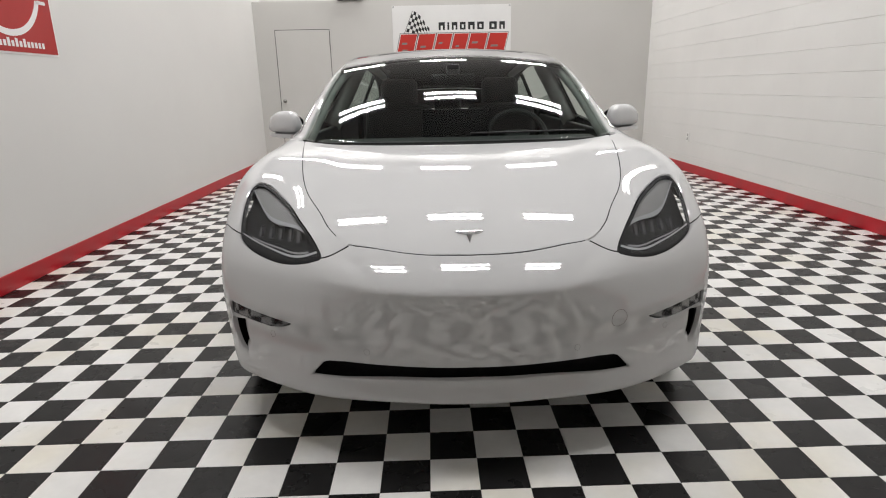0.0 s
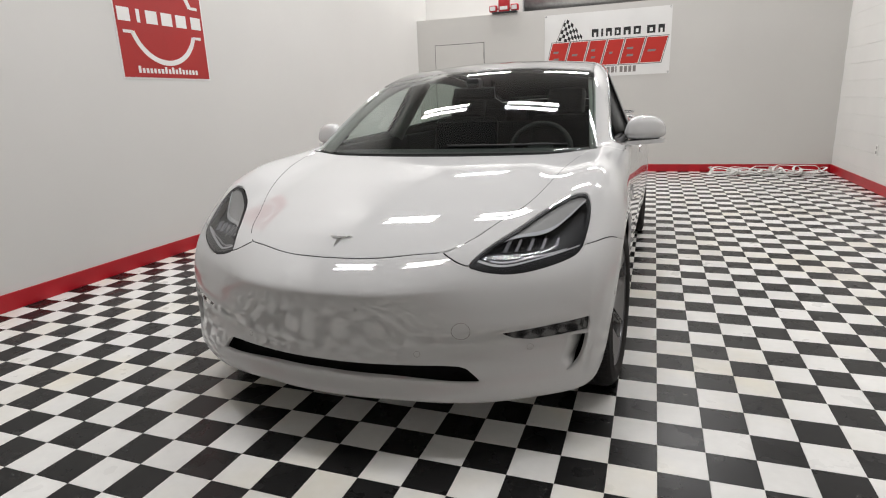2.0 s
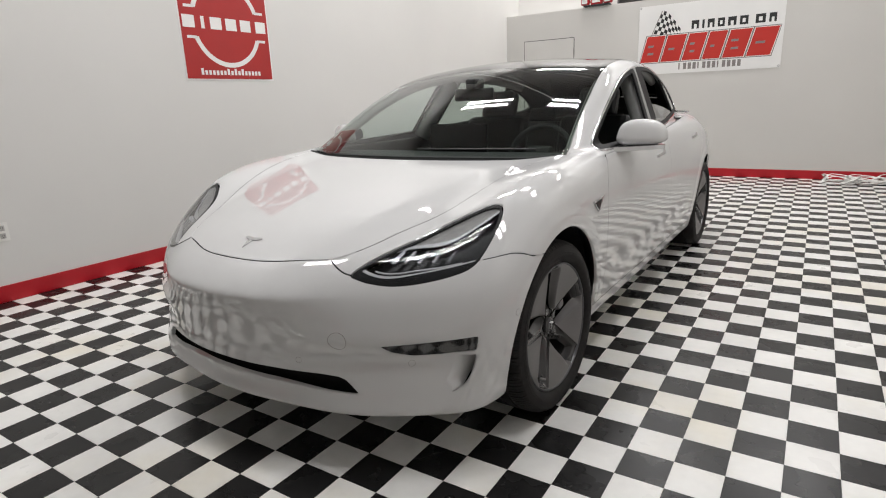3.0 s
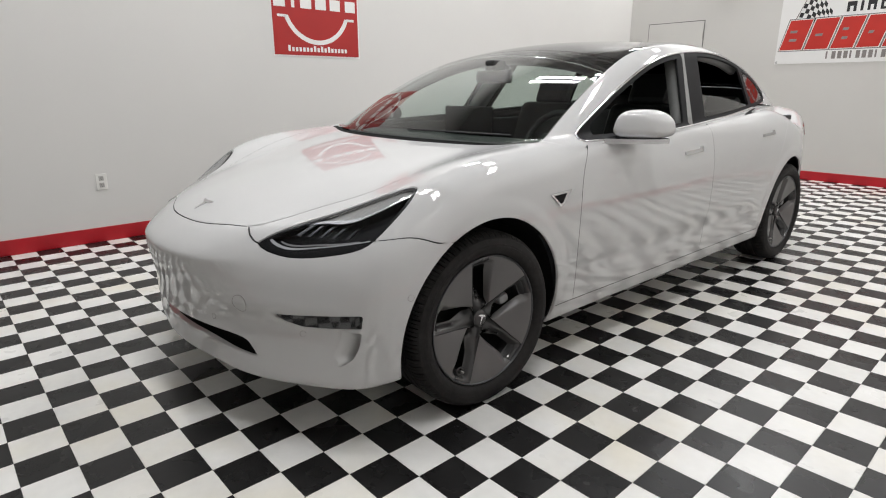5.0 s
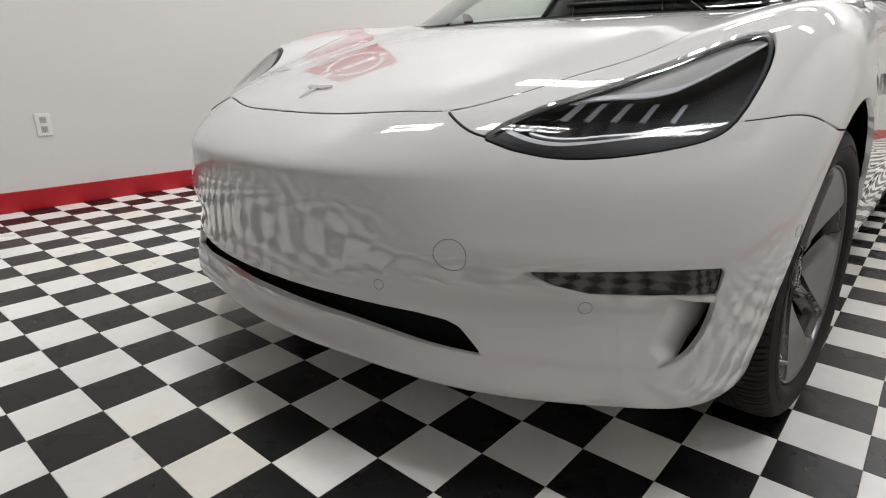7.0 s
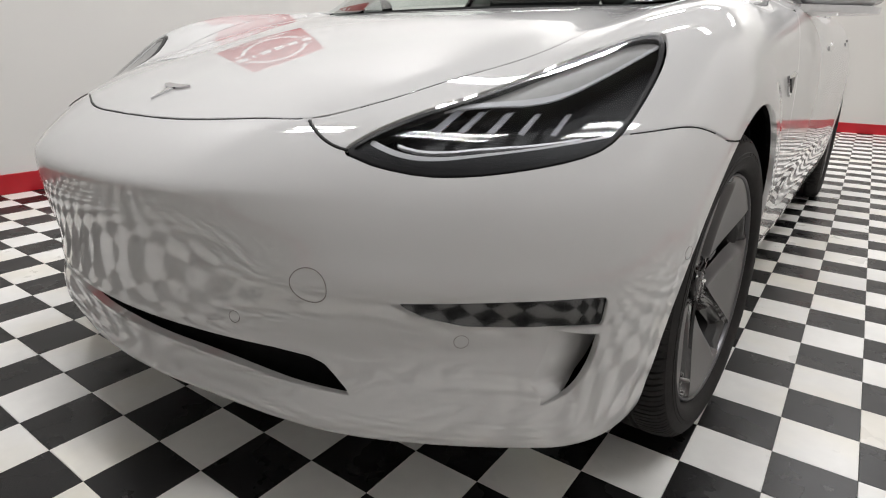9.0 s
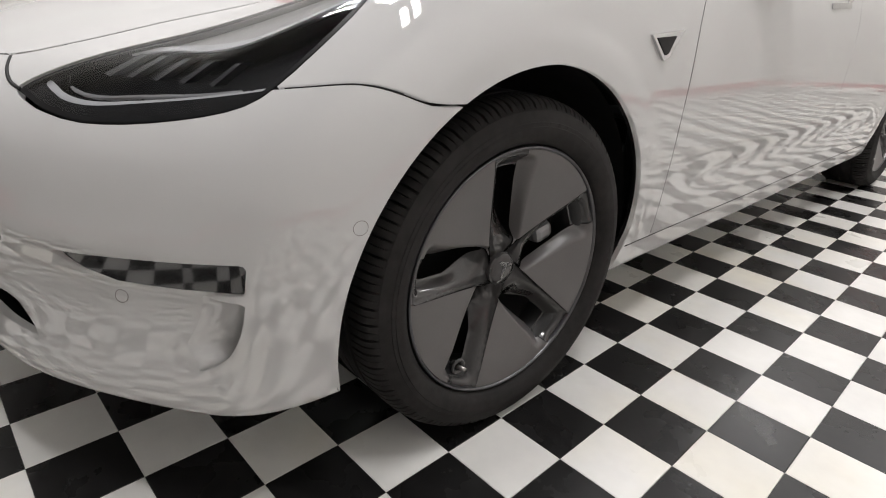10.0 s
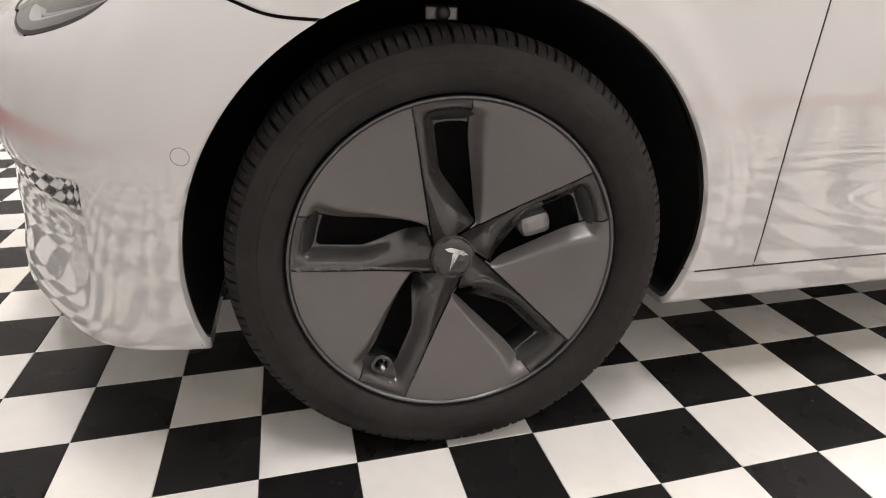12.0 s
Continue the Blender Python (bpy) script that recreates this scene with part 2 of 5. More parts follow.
def crest(x, y):
    """The raised shoulder of the front wings over the flat of the bonnet."""
    return 0.070 * step(0.49, 0.87, x) * step(0.2, 0.75, y) * (1 - 0.75 * step(0.6, 1.3, y))


def body_top(x, y, z):
    s = y - sweep(x, y)
    return (z - HOOD(s) + (0.012 + 0.22 * step(3.4, 4.1, y)) * x * x - crest(x, y)) * 0.93


def lip(y, z):
    """The flat band that stands a little proud round both wheel arches."""
    d = np.minimum(np.hypot(y - 0.862, z - 0.32) - 0.393, np.hypot(y - 3.728, z - 0.32) - 0.388)
    return 0.004 * (1 - step(0.025, 0.085, d)) * step(0.26, 0.34, z)


def body_side(x, y, z):
    return x - lip(y, z) - WIDE(y) + TUCK(z) + 0.009 * np.exp(-((z - 0.42) / 0.05) ** 2) * step(1.25, 1.8, y) * (1 - step(2.9, 3.3, y))


def body_front(x, y, z):
    """The bow: hollow under a crease in the middle, fuller at the corners, with a lip along the bottom."""
    w, b = step(0.16, 0.62, x), step(0.755, 0.836, x)
    return (NOSE(z) * (1 - w) + CORNER(z) * (w - b) + BLADE(z) * b + 0.47 * x * x + 0.03 * x ** 6 - y) / np.sqrt(1 + 0.7 * x * x)


def cab_top(x, y, z):
    s = y - 0.18 * x * x * (1 - step(1.2, 2.4, y))
    return (z - ROOF(s) + CROWN(y) * x * x) * 0.85


def cab_side(x, y, z):
    return (x - CAB(y) + 0.44 * (z - 0.93)) * 0.9


def field(x, y, z):
    """Below nought inside the body; x, y and z are arrays."""
    x = np.sqrt(x * x + 1e-6)
    low = smax(body_top(x, y, z), body_front(x, y, z), 0.02 + 0.03 * step(0.25, 0.65, x))
    low = smax(low, body_side(x, y, z), 0.055 + 0.05 * step(0.2, 0.7, y) - 0.065 * step(1.15, 1.75, y))
    low = smax(low, y - TAIL(z) + 0.42 * x ** 4, 0.12)
    low = smax(low, 0.202 + 0.008 * np.exp(-(x / 0.35) ** 2) * (1 - step(0.1, 0.4, y)) - z, 0.016)
    cab = smax(cab_top(x, y, z), cab_side(x, y, z), 0.07)
    cab = smax(cab, 0.90 - z, 0.02)
    return smin(low, cab, 0.014)


def slope(p, e=2e-4):
    g = np.empty_like(p)
    for n in range(3):
        d = np.zeros(3)
        d[n] = e
        g[:, n] = (field(*(p + d).T) - field(*(p - d).T)) / (2 * e)
    return g

# ---------------------------------------------------------------- helpers for meshes and parts


def mesh_of(name, verts, faces, smooth=True, normals=None, turned=False):
    me = bpy.data.meshes.new(name)
    me.from_pydata(np.asarray(verts, float).tolist(), [], [f[::-1] for f in faces] if turned else faces)
    me.validate(clean_customdata=False)
    me.shade_smooth() if smooth else me.shade_flat()
    if normals is not None and len(me.vertices) == len(normals):
        me.normals_split_custom_set_from_vertices(np.asarray(normals, float).tolist())
    return me


def part(name, data, mat, parent=None, label="", at=None, smooth=None):
    """ONE mesh object from a bmesh or a mesh, under a thing or a part."""
    if isinstance(data, bmesh.types.BMesh):
        me = bpy.data.meshes.new(name)
        data.normal_update()
        data.to_mesh(me)
        data.free()
        if smooth is not None:
            me.shade_smooth() if smooth else me.shade_flat()
        data = me
    if mat is not None and not data.materials:
        for one in mat if isinstance(mat, (list, tuple)) else (mat,):
            data.materials.append(one)
    ob = new(name, data)
    if at is not None:
        ob.matrix_basis = at
    if parent is not None:
        ob.parent = parent
    return tagged(ob, label) if label else ob


def box(bm, x0, x1, y0, y1, z0, z1, bevel=0.0, seg=2):
    r = bmesh.ops.create_cube(bm, size=1.0, matrix=Matrix.Translation(((x0 + x1) / 2, (y0 + y1) / 2, (z0 + z1) / 2)) @ Matrix.Diagonal((x1 - x0, y1 - y0, z1 - z0, 1)))
    if bevel:
        edges = {e for v in r["verts"] for e in v.link_edges}
        bmesh.ops.bevel(bm, geom=list(edges), offset=bevel, segments=seg, affect="EDGES", profile=0.5)
    return bm


def boxed(*a, **k):
    return box(bmesh.new(), *a, **k)


def slab(bm, outline, depth, place):
    """A flat shape: an outline in its own plane, pulled back by depth, set into the world by place."""
    a = [bm.verts.new(place @ Vector((x, y, 0))) for x, y in outline]
    b = [bm.verts.new(place @ Vector((x, y, -depth))) for x, y in outline]
    bm.faces.new(a)
    bm.faces.new(b[::-1])
    n = len(a)
    for i in range(n):
        bm.faces.new((a[(i + 1) % n], a[i], b[i], b[(i + 1) % n]))
    return bm


def tube(points, radius, sides=6, closed=False, flat=1.0):
    """A thin rod along points; returns verts and faces."""
    p = np.asarray(points, float)
    n = len(p)
    t = np.roll(p, -1, 0) - np.roll(p, 1, 0) if closed else np.gradient(p, axis=0)
    t /= np.linalg.norm(t, axis=1)[:, None] + 1e-12
    up = np.array([0.0, 0.0, 1.0])
    a = np.cross(t, up)
    bad = np.linalg.norm(a, axis=1) < 1e-3
    a[bad] = np.cross(t[bad], np.array([1.0, 0, 0]))
    a /= np.linalg.norm(a, axis=1)[:, None]
    b = np.cross(a, t)
    r = np.broadcast_to(np.asarray(radius, float), (n,))[:, None]
    rings = [p + r * (math.cos(q) * a + flat * math.sin(q) * b) for q in np.linspace(0, 2 * math.pi, sides, endpoint=False)]
    verts = np.stack(rings, 1).reshape(-1, 3)
    faces = [(i * sides + k, i * sides + (k + 1) % sides, ((i + 1) % n) * sides + (k + 1) % sides, ((i + 1) % n) * sides + k)
             for i in range(n if closed else n - 1) for k in range(sides)]
    if not closed:
        faces += [tuple(range(sides))[::-1], tuple((n - 1) * sides + k for k in range(sides))]
    return verts, faces


def lathe(profile, seg=96, axis="x", start=0.0, span=2 * math.pi):
    """Turn (along, radius) points round the axis; verts and faces."""
    whole = span > 6.28
    m = seg if whole else seg + 1
    q = start + np.arange(m) * span / seg
    along, rad = np.array([p[0] for p in profile]), np.array([p[1] for p in profile])
    c, s = np.cos(q)[:, None] * rad, np.sin(q)[:, None] * rad
    al = np.broadcast_to(along, c.shape)
    v = {"x": (al, c, s), "y": (c, al, s), "z": (c, s, al)}[axis]
    verts, k = np.stack(v, -1).reshape(-1, 3), len(profile)
    faces = [(i * k + j, i * k + j + 1, ((i + 1) % m) * k + j + 1, ((i + 1) % m) * k + j) for i in range(m if whole else m - 1) for j in range(k - 1)]
    return verts, faces


def joined(*pieces):
    verts, faces, n = [], [], 0
    for v, f in pieces:
        verts.append(np.asarray(v, float))
        faces += [tuple(i + n for i in one) for one in f]
        n += len(v)
    return np.concatenate(verts), faces


def thing(name, label, category, at=None, group="", kind=""):
    ob = new(name)
    ob.empty_display_size = 0.1
    if at is not None:
        ob.matrix_basis = at
    return tagged(ob, label, category, group, kind)


def nets(fn, lo, hi, h):
    """A quad skin on fn = 0, its corners drawn onto the surface."""
    axes = [np.arange(a, b + h, h) for a, b in zip(lo, hi)]
    nx, ny, nz = map(len, axes)
    f = np.empty((nx, ny, nz), np.float32)
    rough = fn(*np.meshgrid(*[a[::4] for a in axes], indexing="ij"))
    for n in range(3):
        rough = np.repeat(rough, 4, n)
    f[:] = rough[:nx, :ny, :nz]
    near = np.argwhere(np.abs(f) < 9 * h)
    for k in range(0, len(near), 400000):
        c = near[k:k + 400000]
        f[tuple(c.T)] = fn(*(np.array(lo) + c * h).T)
    inside = f < 0
    count = sum(inside[a:nx - 1 + a, b:ny - 1 + b, c:nz - 1 + c].astype(np.int8) for a in (0, 1) for b in (0, 1) for c in (0, 1))
    cell = (count > 0) & (count < 8)
    index = np.full(cell.shape, -1, np.int64)
    index[cell] = np.arange(cell.sum())
    ci = np.argwhere(cell)
    verts = np.array(lo) + (ci + 0.5) * h
    faces = []
    for ax in range(3):
        a = [slice(None)] * 3
        b = [slice(None)] * 3
        a[ax], b[ax] = slice(0, -1), slice(1, None)
        cross = inside[tuple(a)] != inside[tuple(b)]
        e = np.argwhere(cross)
        o1, o2 = (ax + 1) % 3, (ax + 2) % 3
        ok = (e[:, o1] > 0) & (e[:, o2] > 0) & (e[:, o1] < f.shape[o1] - 1) & (e[:, o2] < f.shape[o2] - 1)
        e = e[ok]
        flip = inside[tuple(a)][tuple(e.T)]
        q = []
        for d1, d2 in ((0, 0), (1, 0), (1, 1), (0, 1)):
            c = e.copy()
            c[:, o1] -= d1
            c[:, o2] -= d2
            q.append(index[tuple(c.T)])
        q = np.stack(q, 1)
        q[~flip] = q[~flip][:, ::-1]
        faces.append(q)
    return drawn(verts, 6), [tuple(q) for q in np.concatenate(faces).tolist()]


def drawn(p, rounds=3):
    p = np.array(p, float)
    for _ in range(rounds):
        g = slope(p)
        p -= np.clip(field(*p.T) / (np.sum(g * g, 1) + 1e-9), -0.02, 0.02)[:, None] * g
    return p


def clipped(verts, faces, s):
    """What is left of a skin where s, one number a corner, is above nought, cut clean along s = 0."""
    s = np.where(np.abs(s) < 1e-9, 1e-9, s)
    keep, out, made, new_a, new_b, total = (s > 0).tolist(), [], {}, [], [], len(verts)
    for f in faces:
        k = sum([keep[i] for i in f])
        if k == len(f):
            out.append(f)
        elif k:
            ring = []
            for i, j in zip(f, f[1:] + f[:1]):
                if keep[i]:
                    ring.append(i)
                if keep[i] != keep[j]:
                    key = (i, j) if i < j else (j, i)
                    if key not in made:
                        made[key] = total + len(new_a)
                        new_a.append(key[0])
                        new_b.append(key[1])
                    ring.append(made[key])
            if len(ring) > 2:
                out.append(tuple(ring))
    if new_a:
        w = (s[new_a] / (s[new_a] - s[new_b]))[:, None]
        verts = np.concatenate([verts, verts[new_a] * (1 - w) + verts[new_b] * w])
    return tidy(verts, out)


def tidy(verts, faces):
    used = np.zeros(len(verts), bool)
    used[np.fromiter((i for f in faces for i in f), np.int64)] = True
    to = (np.cumsum(used) - 1).tolist()
    return verts[used], [tuple([to[i] for i in f]) for f in faces]


def rimmed(verts, faces, depth):
    """A skin with its cut edges folded inwards, so that a panel has thickness at its shut lines; also the normals."""
    g = slope(verts)
    g /= np.linalg.norm(g, axis=1)[:, None] + 1e-12
    seen = {}
    for f in faces:
        for i, j in zip(f, f[1:] + f[:1]):
            seen[(i, j)] = True
    edge = [(i, j) for i, j in seen if (j, i) not in seen]
    ends = sorted({i for e in edge for i in e})
    n = len(verts)
    rim = {v: n + k for k, v in enumerate(ends)}
    low = {v: n + len(ends) + k for k, v in enumerate(ends)}
    verts = np.concatenate([verts, verts[ends] - 0.0008 * g[ends], verts[ends] - depth * g[ends]])
    normals = np.concatenate([g, g[ends], g[ends]])
    faces = faces + [(j, i, low[i], low[j]) for i, j in edge]
    return verts, faces, normals


def polygon(points, a, b):
    """Signed distance to a polygon in a plane, above nought inside."""
    pts = np.array(points, float)
    best, odd = np.full(a.shape, 1e9), np.zeros(a.shape, bool)
    for (x0, y0), (x1, y1) in zip(pts, np.roll(pts, -1, 0)):
        dx, dy = x1 - x0, y1 - y0
        t = np.clip(((a - x0) * dx + (b - y0) * dy) / (dx * dx + dy * dy + 1e-12), 0, 1)
        best = np.minimum(best, np.hypot(a - x0 - t * dx, b - y0 - t * dy))
        odd ^= ((y0 > b) != (y1 > b)) & (a < x0 + (b - y0) * dx / np.where(dy == 0, 1e-12, dy))
    return np.where(odd, best, -best)


def eased(points, rounds=2):
    """A closed outline with its corners cut round."""
    p = np.array(points, float)
    for _ in range(rounds):
        q = np.roll(p, -1, 0)
        p = np.stack([0.75 * p + 0.25 * q, 0.25 * p + 0.75 * q], 1).reshape(-1, 2)
    return p

# ---------------------------------------------------------------- the room
WALL = 0.15


def plain_wall(name, x0, x1, y0, y1, z0, z1, label, mat=None):
    return tagged(part(name, boxed(x0, x1, y0, y1, z0, z1), mat or WALL_PAINT), label, "wall", kind="structure")


plain_wall("wall_west", WEST - WALL, WEST, SOUTH, NORTH + 0.6, 0, HIGH, "smooth white painted wall along the showroom")
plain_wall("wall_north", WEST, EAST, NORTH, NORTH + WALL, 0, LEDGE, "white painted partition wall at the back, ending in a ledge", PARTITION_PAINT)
plain_wall("wall_north_upper", WEST, EAST, NORTH + 0.45, NORTH + 0.6, 0, HIGH, "white wall set back above the partition's ledge")
# added wall, never in view; its grey sets the light bounced onto the nose
plain_wall("wall_south", WEST - WALL, EAST + WALL, SOUTH - WALL, SOUTH, 0, HIGH, "unseen light grey wall added to close the room at the front", BACK_PAINT)
ledge = tagged(part("ledge", boxed(WEST, EAST, NORTH + WALL, NORTH + 0.45, LEDGE - 0.02, LEDGE - 0.002), WALL_PAINT), "white ledge on top of the partition", "ledge", kind="structure")
tagged(part("ceiling", boxed(WEST - WALL, EAST + WALL, SOUTH - WALL, NORTH + 0.6, HIGH, HIGH + 0.1), CEILING_PAINT), "flat grey ceiling with fluorescent battens", "ceiling", kind="structure")
wall_east = plain_wall("wall_east", EAST, EAST + WALL, SOUTH, NORTH + 0.6, 0, HIGH, "white painted concrete block wall", BLOCK_PAINT)
floor = tagged(part("floor", boxed(WEST - WALL, EAST + WALL, SOUTH - WALL, NORTH + 0.6, -0.08, -0.0045), GROUT), "black and white checkered tile floor, slightly scuffed", "floor", kind="structure")


def skirting(name, x0, x1, y0, y1):
    bm = boxed(x0, x1, y0, y1, 0.001, 0.112, bevel=0.003, seg=2)
    tagged(part(name, bm, RED_BASE), "glossy red baseboard along the white wall", "baseboard", kind="structure")


skirting("baseboard", WEST, WEST + 0.012, SOUTH, NORTH)
skirting("baseboard", EAST - 0.014, EAST - 0.002, SOUTH, NORTH)
skirting("baseboard", WEST + 0.013, EAST - 0.015, NORTH - 0.012, NORTH)
skirting("baseboard", WEST + 0.013, EAST - 0.015, SOUTH, SOUTH + 0.012)


TUBE_LIGHT = bpy.data.lights.new("tube_light", "AREA")
TUBE_LIGHT.shape, TUBE_LIGHT.size, TUBE_LIGHT.size_y = "RECTANGLE", 0.98, 0.13
TUBE_LIGHT.energy, TUBE_LIGHT.color = TUBE_POWER, (1.0, 0.985, 0.955)


def batten(x, y):
    top = thing("ceiling_light", "white fluorescent batten with two lit tubes", "ceiling light", pose(x, y, HIGH), group="fluorescent battens on the ceiling")
    part("housing", boxed(-0.52, 0.52, -0.22, 0.22, -0.055, -0.001, bevel=0.006), FIXTURE, top)
    for side in (-0.115, 0.115):
        v, f = tube([(a, side, -0.085) for a in np.linspace(-0.48, 0.48, 8)], 0.019, 12)
        part("tube", mesh_of("tube", v, f), TUBE, top, "lit fluorescent tube")
        glow = new("tube_light", TUBE_LIGHT)
        glow.parent, glow.location = top, (0, side, -0.106)
        for end in (-0.494, 0.494):
            part("lamp_holder", boxed(end - 0.012, end + 0.012, side - 0.02, side + 0.02, -0.115, -0.05, bevel=0.004), FIXTURE, top)
    return top


first = batten(-1.68, 0.3)
for y in (0.3, 3.75, 7.4):
    for x in (-1.68, 0.08, 1.84):
        if (x, y) != (-1.68, 0.3):
            copy_thing(first, pose(x, y, HIGH))

# ---------------------------------------------------------------- the car: panels cut out of one smooth skin
CAR = pose(-0.013, -0.065, 0, 0, 0, -0.9)
car = thing("car", "white four-door electric saloon with grey aero wheel covers", "car", CAR)
AXLES = 0.855, 3.730
HUB_X, HUB_Z = 0.799, 0.326

SKIN, SKIN_F = nets(field, (-0.03, -0.05, 0.12), (1.0, 4.78, 1.50), 0.0105)
SKIN, SKIN_F = clipped(SKIN, SKIN_F, SKIN[:, 0])
SKIN[SKIN[:, 0] < 1e-5, 0] = 0.0


def arches(x, y, z):
    front, rear = np.hypot(y - 0.862, z - 0.32) - 0.393, np.hypot(y - 3.728, z - 0.32) - 0.388
    return np.where(x > 0.5, np.minimum(front, rear), 1.0)


SKIN, SKIN_F = clipped(SKIN, SKIN_F, arches(*SKIN.T))
SKIN = drawn(SKIN, 2)
BOW, BOW_F = nets(field, (-0.02, -0.05, 0.18), (0.96, 0.96, 0.73), 0.008)
BOW, BOW_F = clipped(BOW, BOW_F, BOW[:, 0])
BOW[BOW[:, 0] < 1e-5, 0] = 0.0
BOW, BOW_F = clipped(BOW, BOW_F, arches(*BOW.T))
BOW, BOW_F = clipped(BOW, BOW_F, 0.94 - BOW[:, 1])
BOW = drawn(BOW, 2)

# shut lines and outlines, in the car's own axes
bonnet_side = spline((0.10, 0.33), (0.216, 0.40), (0.256, 0.425), (0.315, 0.462), (0.417, 0.508), (0.578, 0.585), (0.72, 0.630), (0.90, 0.668), (1.1, 0.705), (1.27, 0.735))
bonnet_front = spline((0.0, 0.114), (0.12, 0.122), (0.23, 0.150), (0.31, 0.182), (0.38, 0.212), (0.45, 0.26))
bumper_top = spline((0.30, 0.73), (0.40, 0.683), (0.47, 0.656), (0.60, 0.672), (0.75, 0.677), (0.803, 0.685), (0.851, 0.693), (0.889, 0.693), (0.915, 0.673), (0.94, 0.64))
door_front = spline((0.20, 1.392), (0.286, 1.384), (0.51, 1.363), (0.70, 1.370), (0.80, 1.385), (0.88, 1.425), (0.95, 1.48))
rear_door_end = spline((0.2, 3.30), (0.5, 3.31), (0.65, 3.40), (0.8, 3.52), (0.95, 3.66), (1.05, 3.75))
glass_side = spline((1.20, 0.765), (1.30, 0.752), (1.5, 0.722), (1.75, 0.690), (1.97, 0.656), (2.3, 0.622), (2.8, 0.60), (3.2, 0.575), (3.6, 0.53), (4.1, 0.455))
LAMP = eased([(0.470, 0.653), (0.500, 0.644), (0.529, 0.635), (0.592, 0.625), (0.651, 0.627), (0.712, 0.637), (0.765, 0.651), (0.795, 0.667), (0.808, 0.695), (0.814, 0.745), (0.813, 0.785),
              (0.803, 0.816), (0.785, 0.833), (0.745, 0.829), (0.703, 0.808), (0.643, 0.775), (0.589, 0.739), (0.538, 0.712), (0.507, 0.692), (0.482, 0.671)], 1)
FOG = [(0.574, 0.4415), (0.70, 0.452), (0.842, 0.463), (0.838, 0.416), (0.753, 0.408), (0.668, 0.406), (0.618, 0.417), (0.592, 0.429)]
curtain_edge = spline((0.25, 0.725), (0.276, 0.768), (0.292, 0.794), (0.318, 0.816), (0.355, 0.830), (0.411, 0.838))
curtain_start = lambda z: curtain_edge(z) - 0.062 * step(0.268, 0.33, z) - 0.001
SLIT = [(float(curtain_edge(z)), z) for z in np.linspace(0.404, 0.273, 14)] + [(float(curtain_start(z)), z) for z in np.linspace(0.273, 0.404, 14)]
SLOT = [(-0.24, 0.347), (0.0, 0.350), (0.24, 0.347), (0.40, 0.342), (0.455, 0.336), (0.478, 0.327), (0.524, 0.279), (0.41, 0.280), (0.22, 0.287), (0.0, 0.292), (-0.22, 0.287)]
WINDOW = eased([(1.40, 0.938), (1.55, 0.934), (2.137, 0.948), (2.57, 0.971), (3.034, 0.997), (3.40, 1.022), (3.66, 1.038), (3.80, 1.050), (3.875, 1.085), (3.82, 1.145), (3.614, 1.239), (3.278, 1.318), (2.92, 1.347), (2.507, 1.330),
                (2.167, 1.272), (1.864, 1.159), (1.657, 1.065)], 2)


BELT = spline((1.3, 0.930), (1.6, 0.935), (2.137, 0.948), (2.57, 0.971), (3.034, 0.997), (3.64, 1.037), (3.8, 1.048))


def belt(y):
    return BELT(y)


def cowl(x):
    return 1.085 + 0.26 * x * x


def is_bonnet(x, y, z):
    s = smin(bonnet_side(y) - x, (y - bonnet_front(x)) * 0.8, 0.02)
    return np.where(z > 0.6, np.minimum(s, cowl(x) - y), -1.0)


def is_cowl(x, y, z):
    return np.where(z > 0.85, np.minimum(np.minimum(y - cowl(x), cowl(x) + 0.035 - y), glass_side(y) + 0.015 - x), -1.0)


def is_screen(x, y, z):
    return np.where(z > 0.88, np.minimum(np.minimum(y - cowl(x) - 0.035, glass_side(y) - x), 2.0 - 0.10 * x * x - y), -1.0)


def is_roof(x, y, z):
    return np.where(z > 0.9, np.minimum(np.minimum(y - 2.0 + 0.10 * x * x, glass_side(y) - x), 4.12 - y), -1.0)


def in_front(shape):
    return lambda x, y, z: np.where((y < 0.85) & (z < 0.9), polygon(shape, x, z), -1.0)


def is_window(x, y, z):
    return np.where(x > 0.45, polygon(WINDOW, y, z), -1.0)


is_lamp, is_fog, is_slit, is_slot = in_front(LAMP), in_front(FOG), in_front(SLIT), in_front(SLOT)


def is_bumper(x, y, z):
    return np.where(y < 0.9, bumper_top(x) - z, -1.0)


def outside(*regions, by=0.002):
    return lambda x, y, z: np.min([-r(x, y, z) for r in regions], 0) - by


def inside(*regions, by=0.002):
    return lambda x, y, z: np.min([r(x, y, z) for r in regions], 0) - by


def cut(*tests, skin=None):
    v, f = skin or (SKIN, SKIN_F)
    for t in tests:
        v, f = clipped(v, f, t(*v.T))
    return v, f


def whole(v, f):
    """Both halves of a skin, sewn along the centre line."""
    n, mid = len(v), np.abs(v[:, 0]) < 1e-6
    to = np.where(mid, np.arange(n), n + np.cumsum(~mid) - 1)
    return np.concatenate([v, v[~mid] * [-1, 1, 1]]), f + [tuple(int(to[i]) for i in q[::-1]) for q in f]


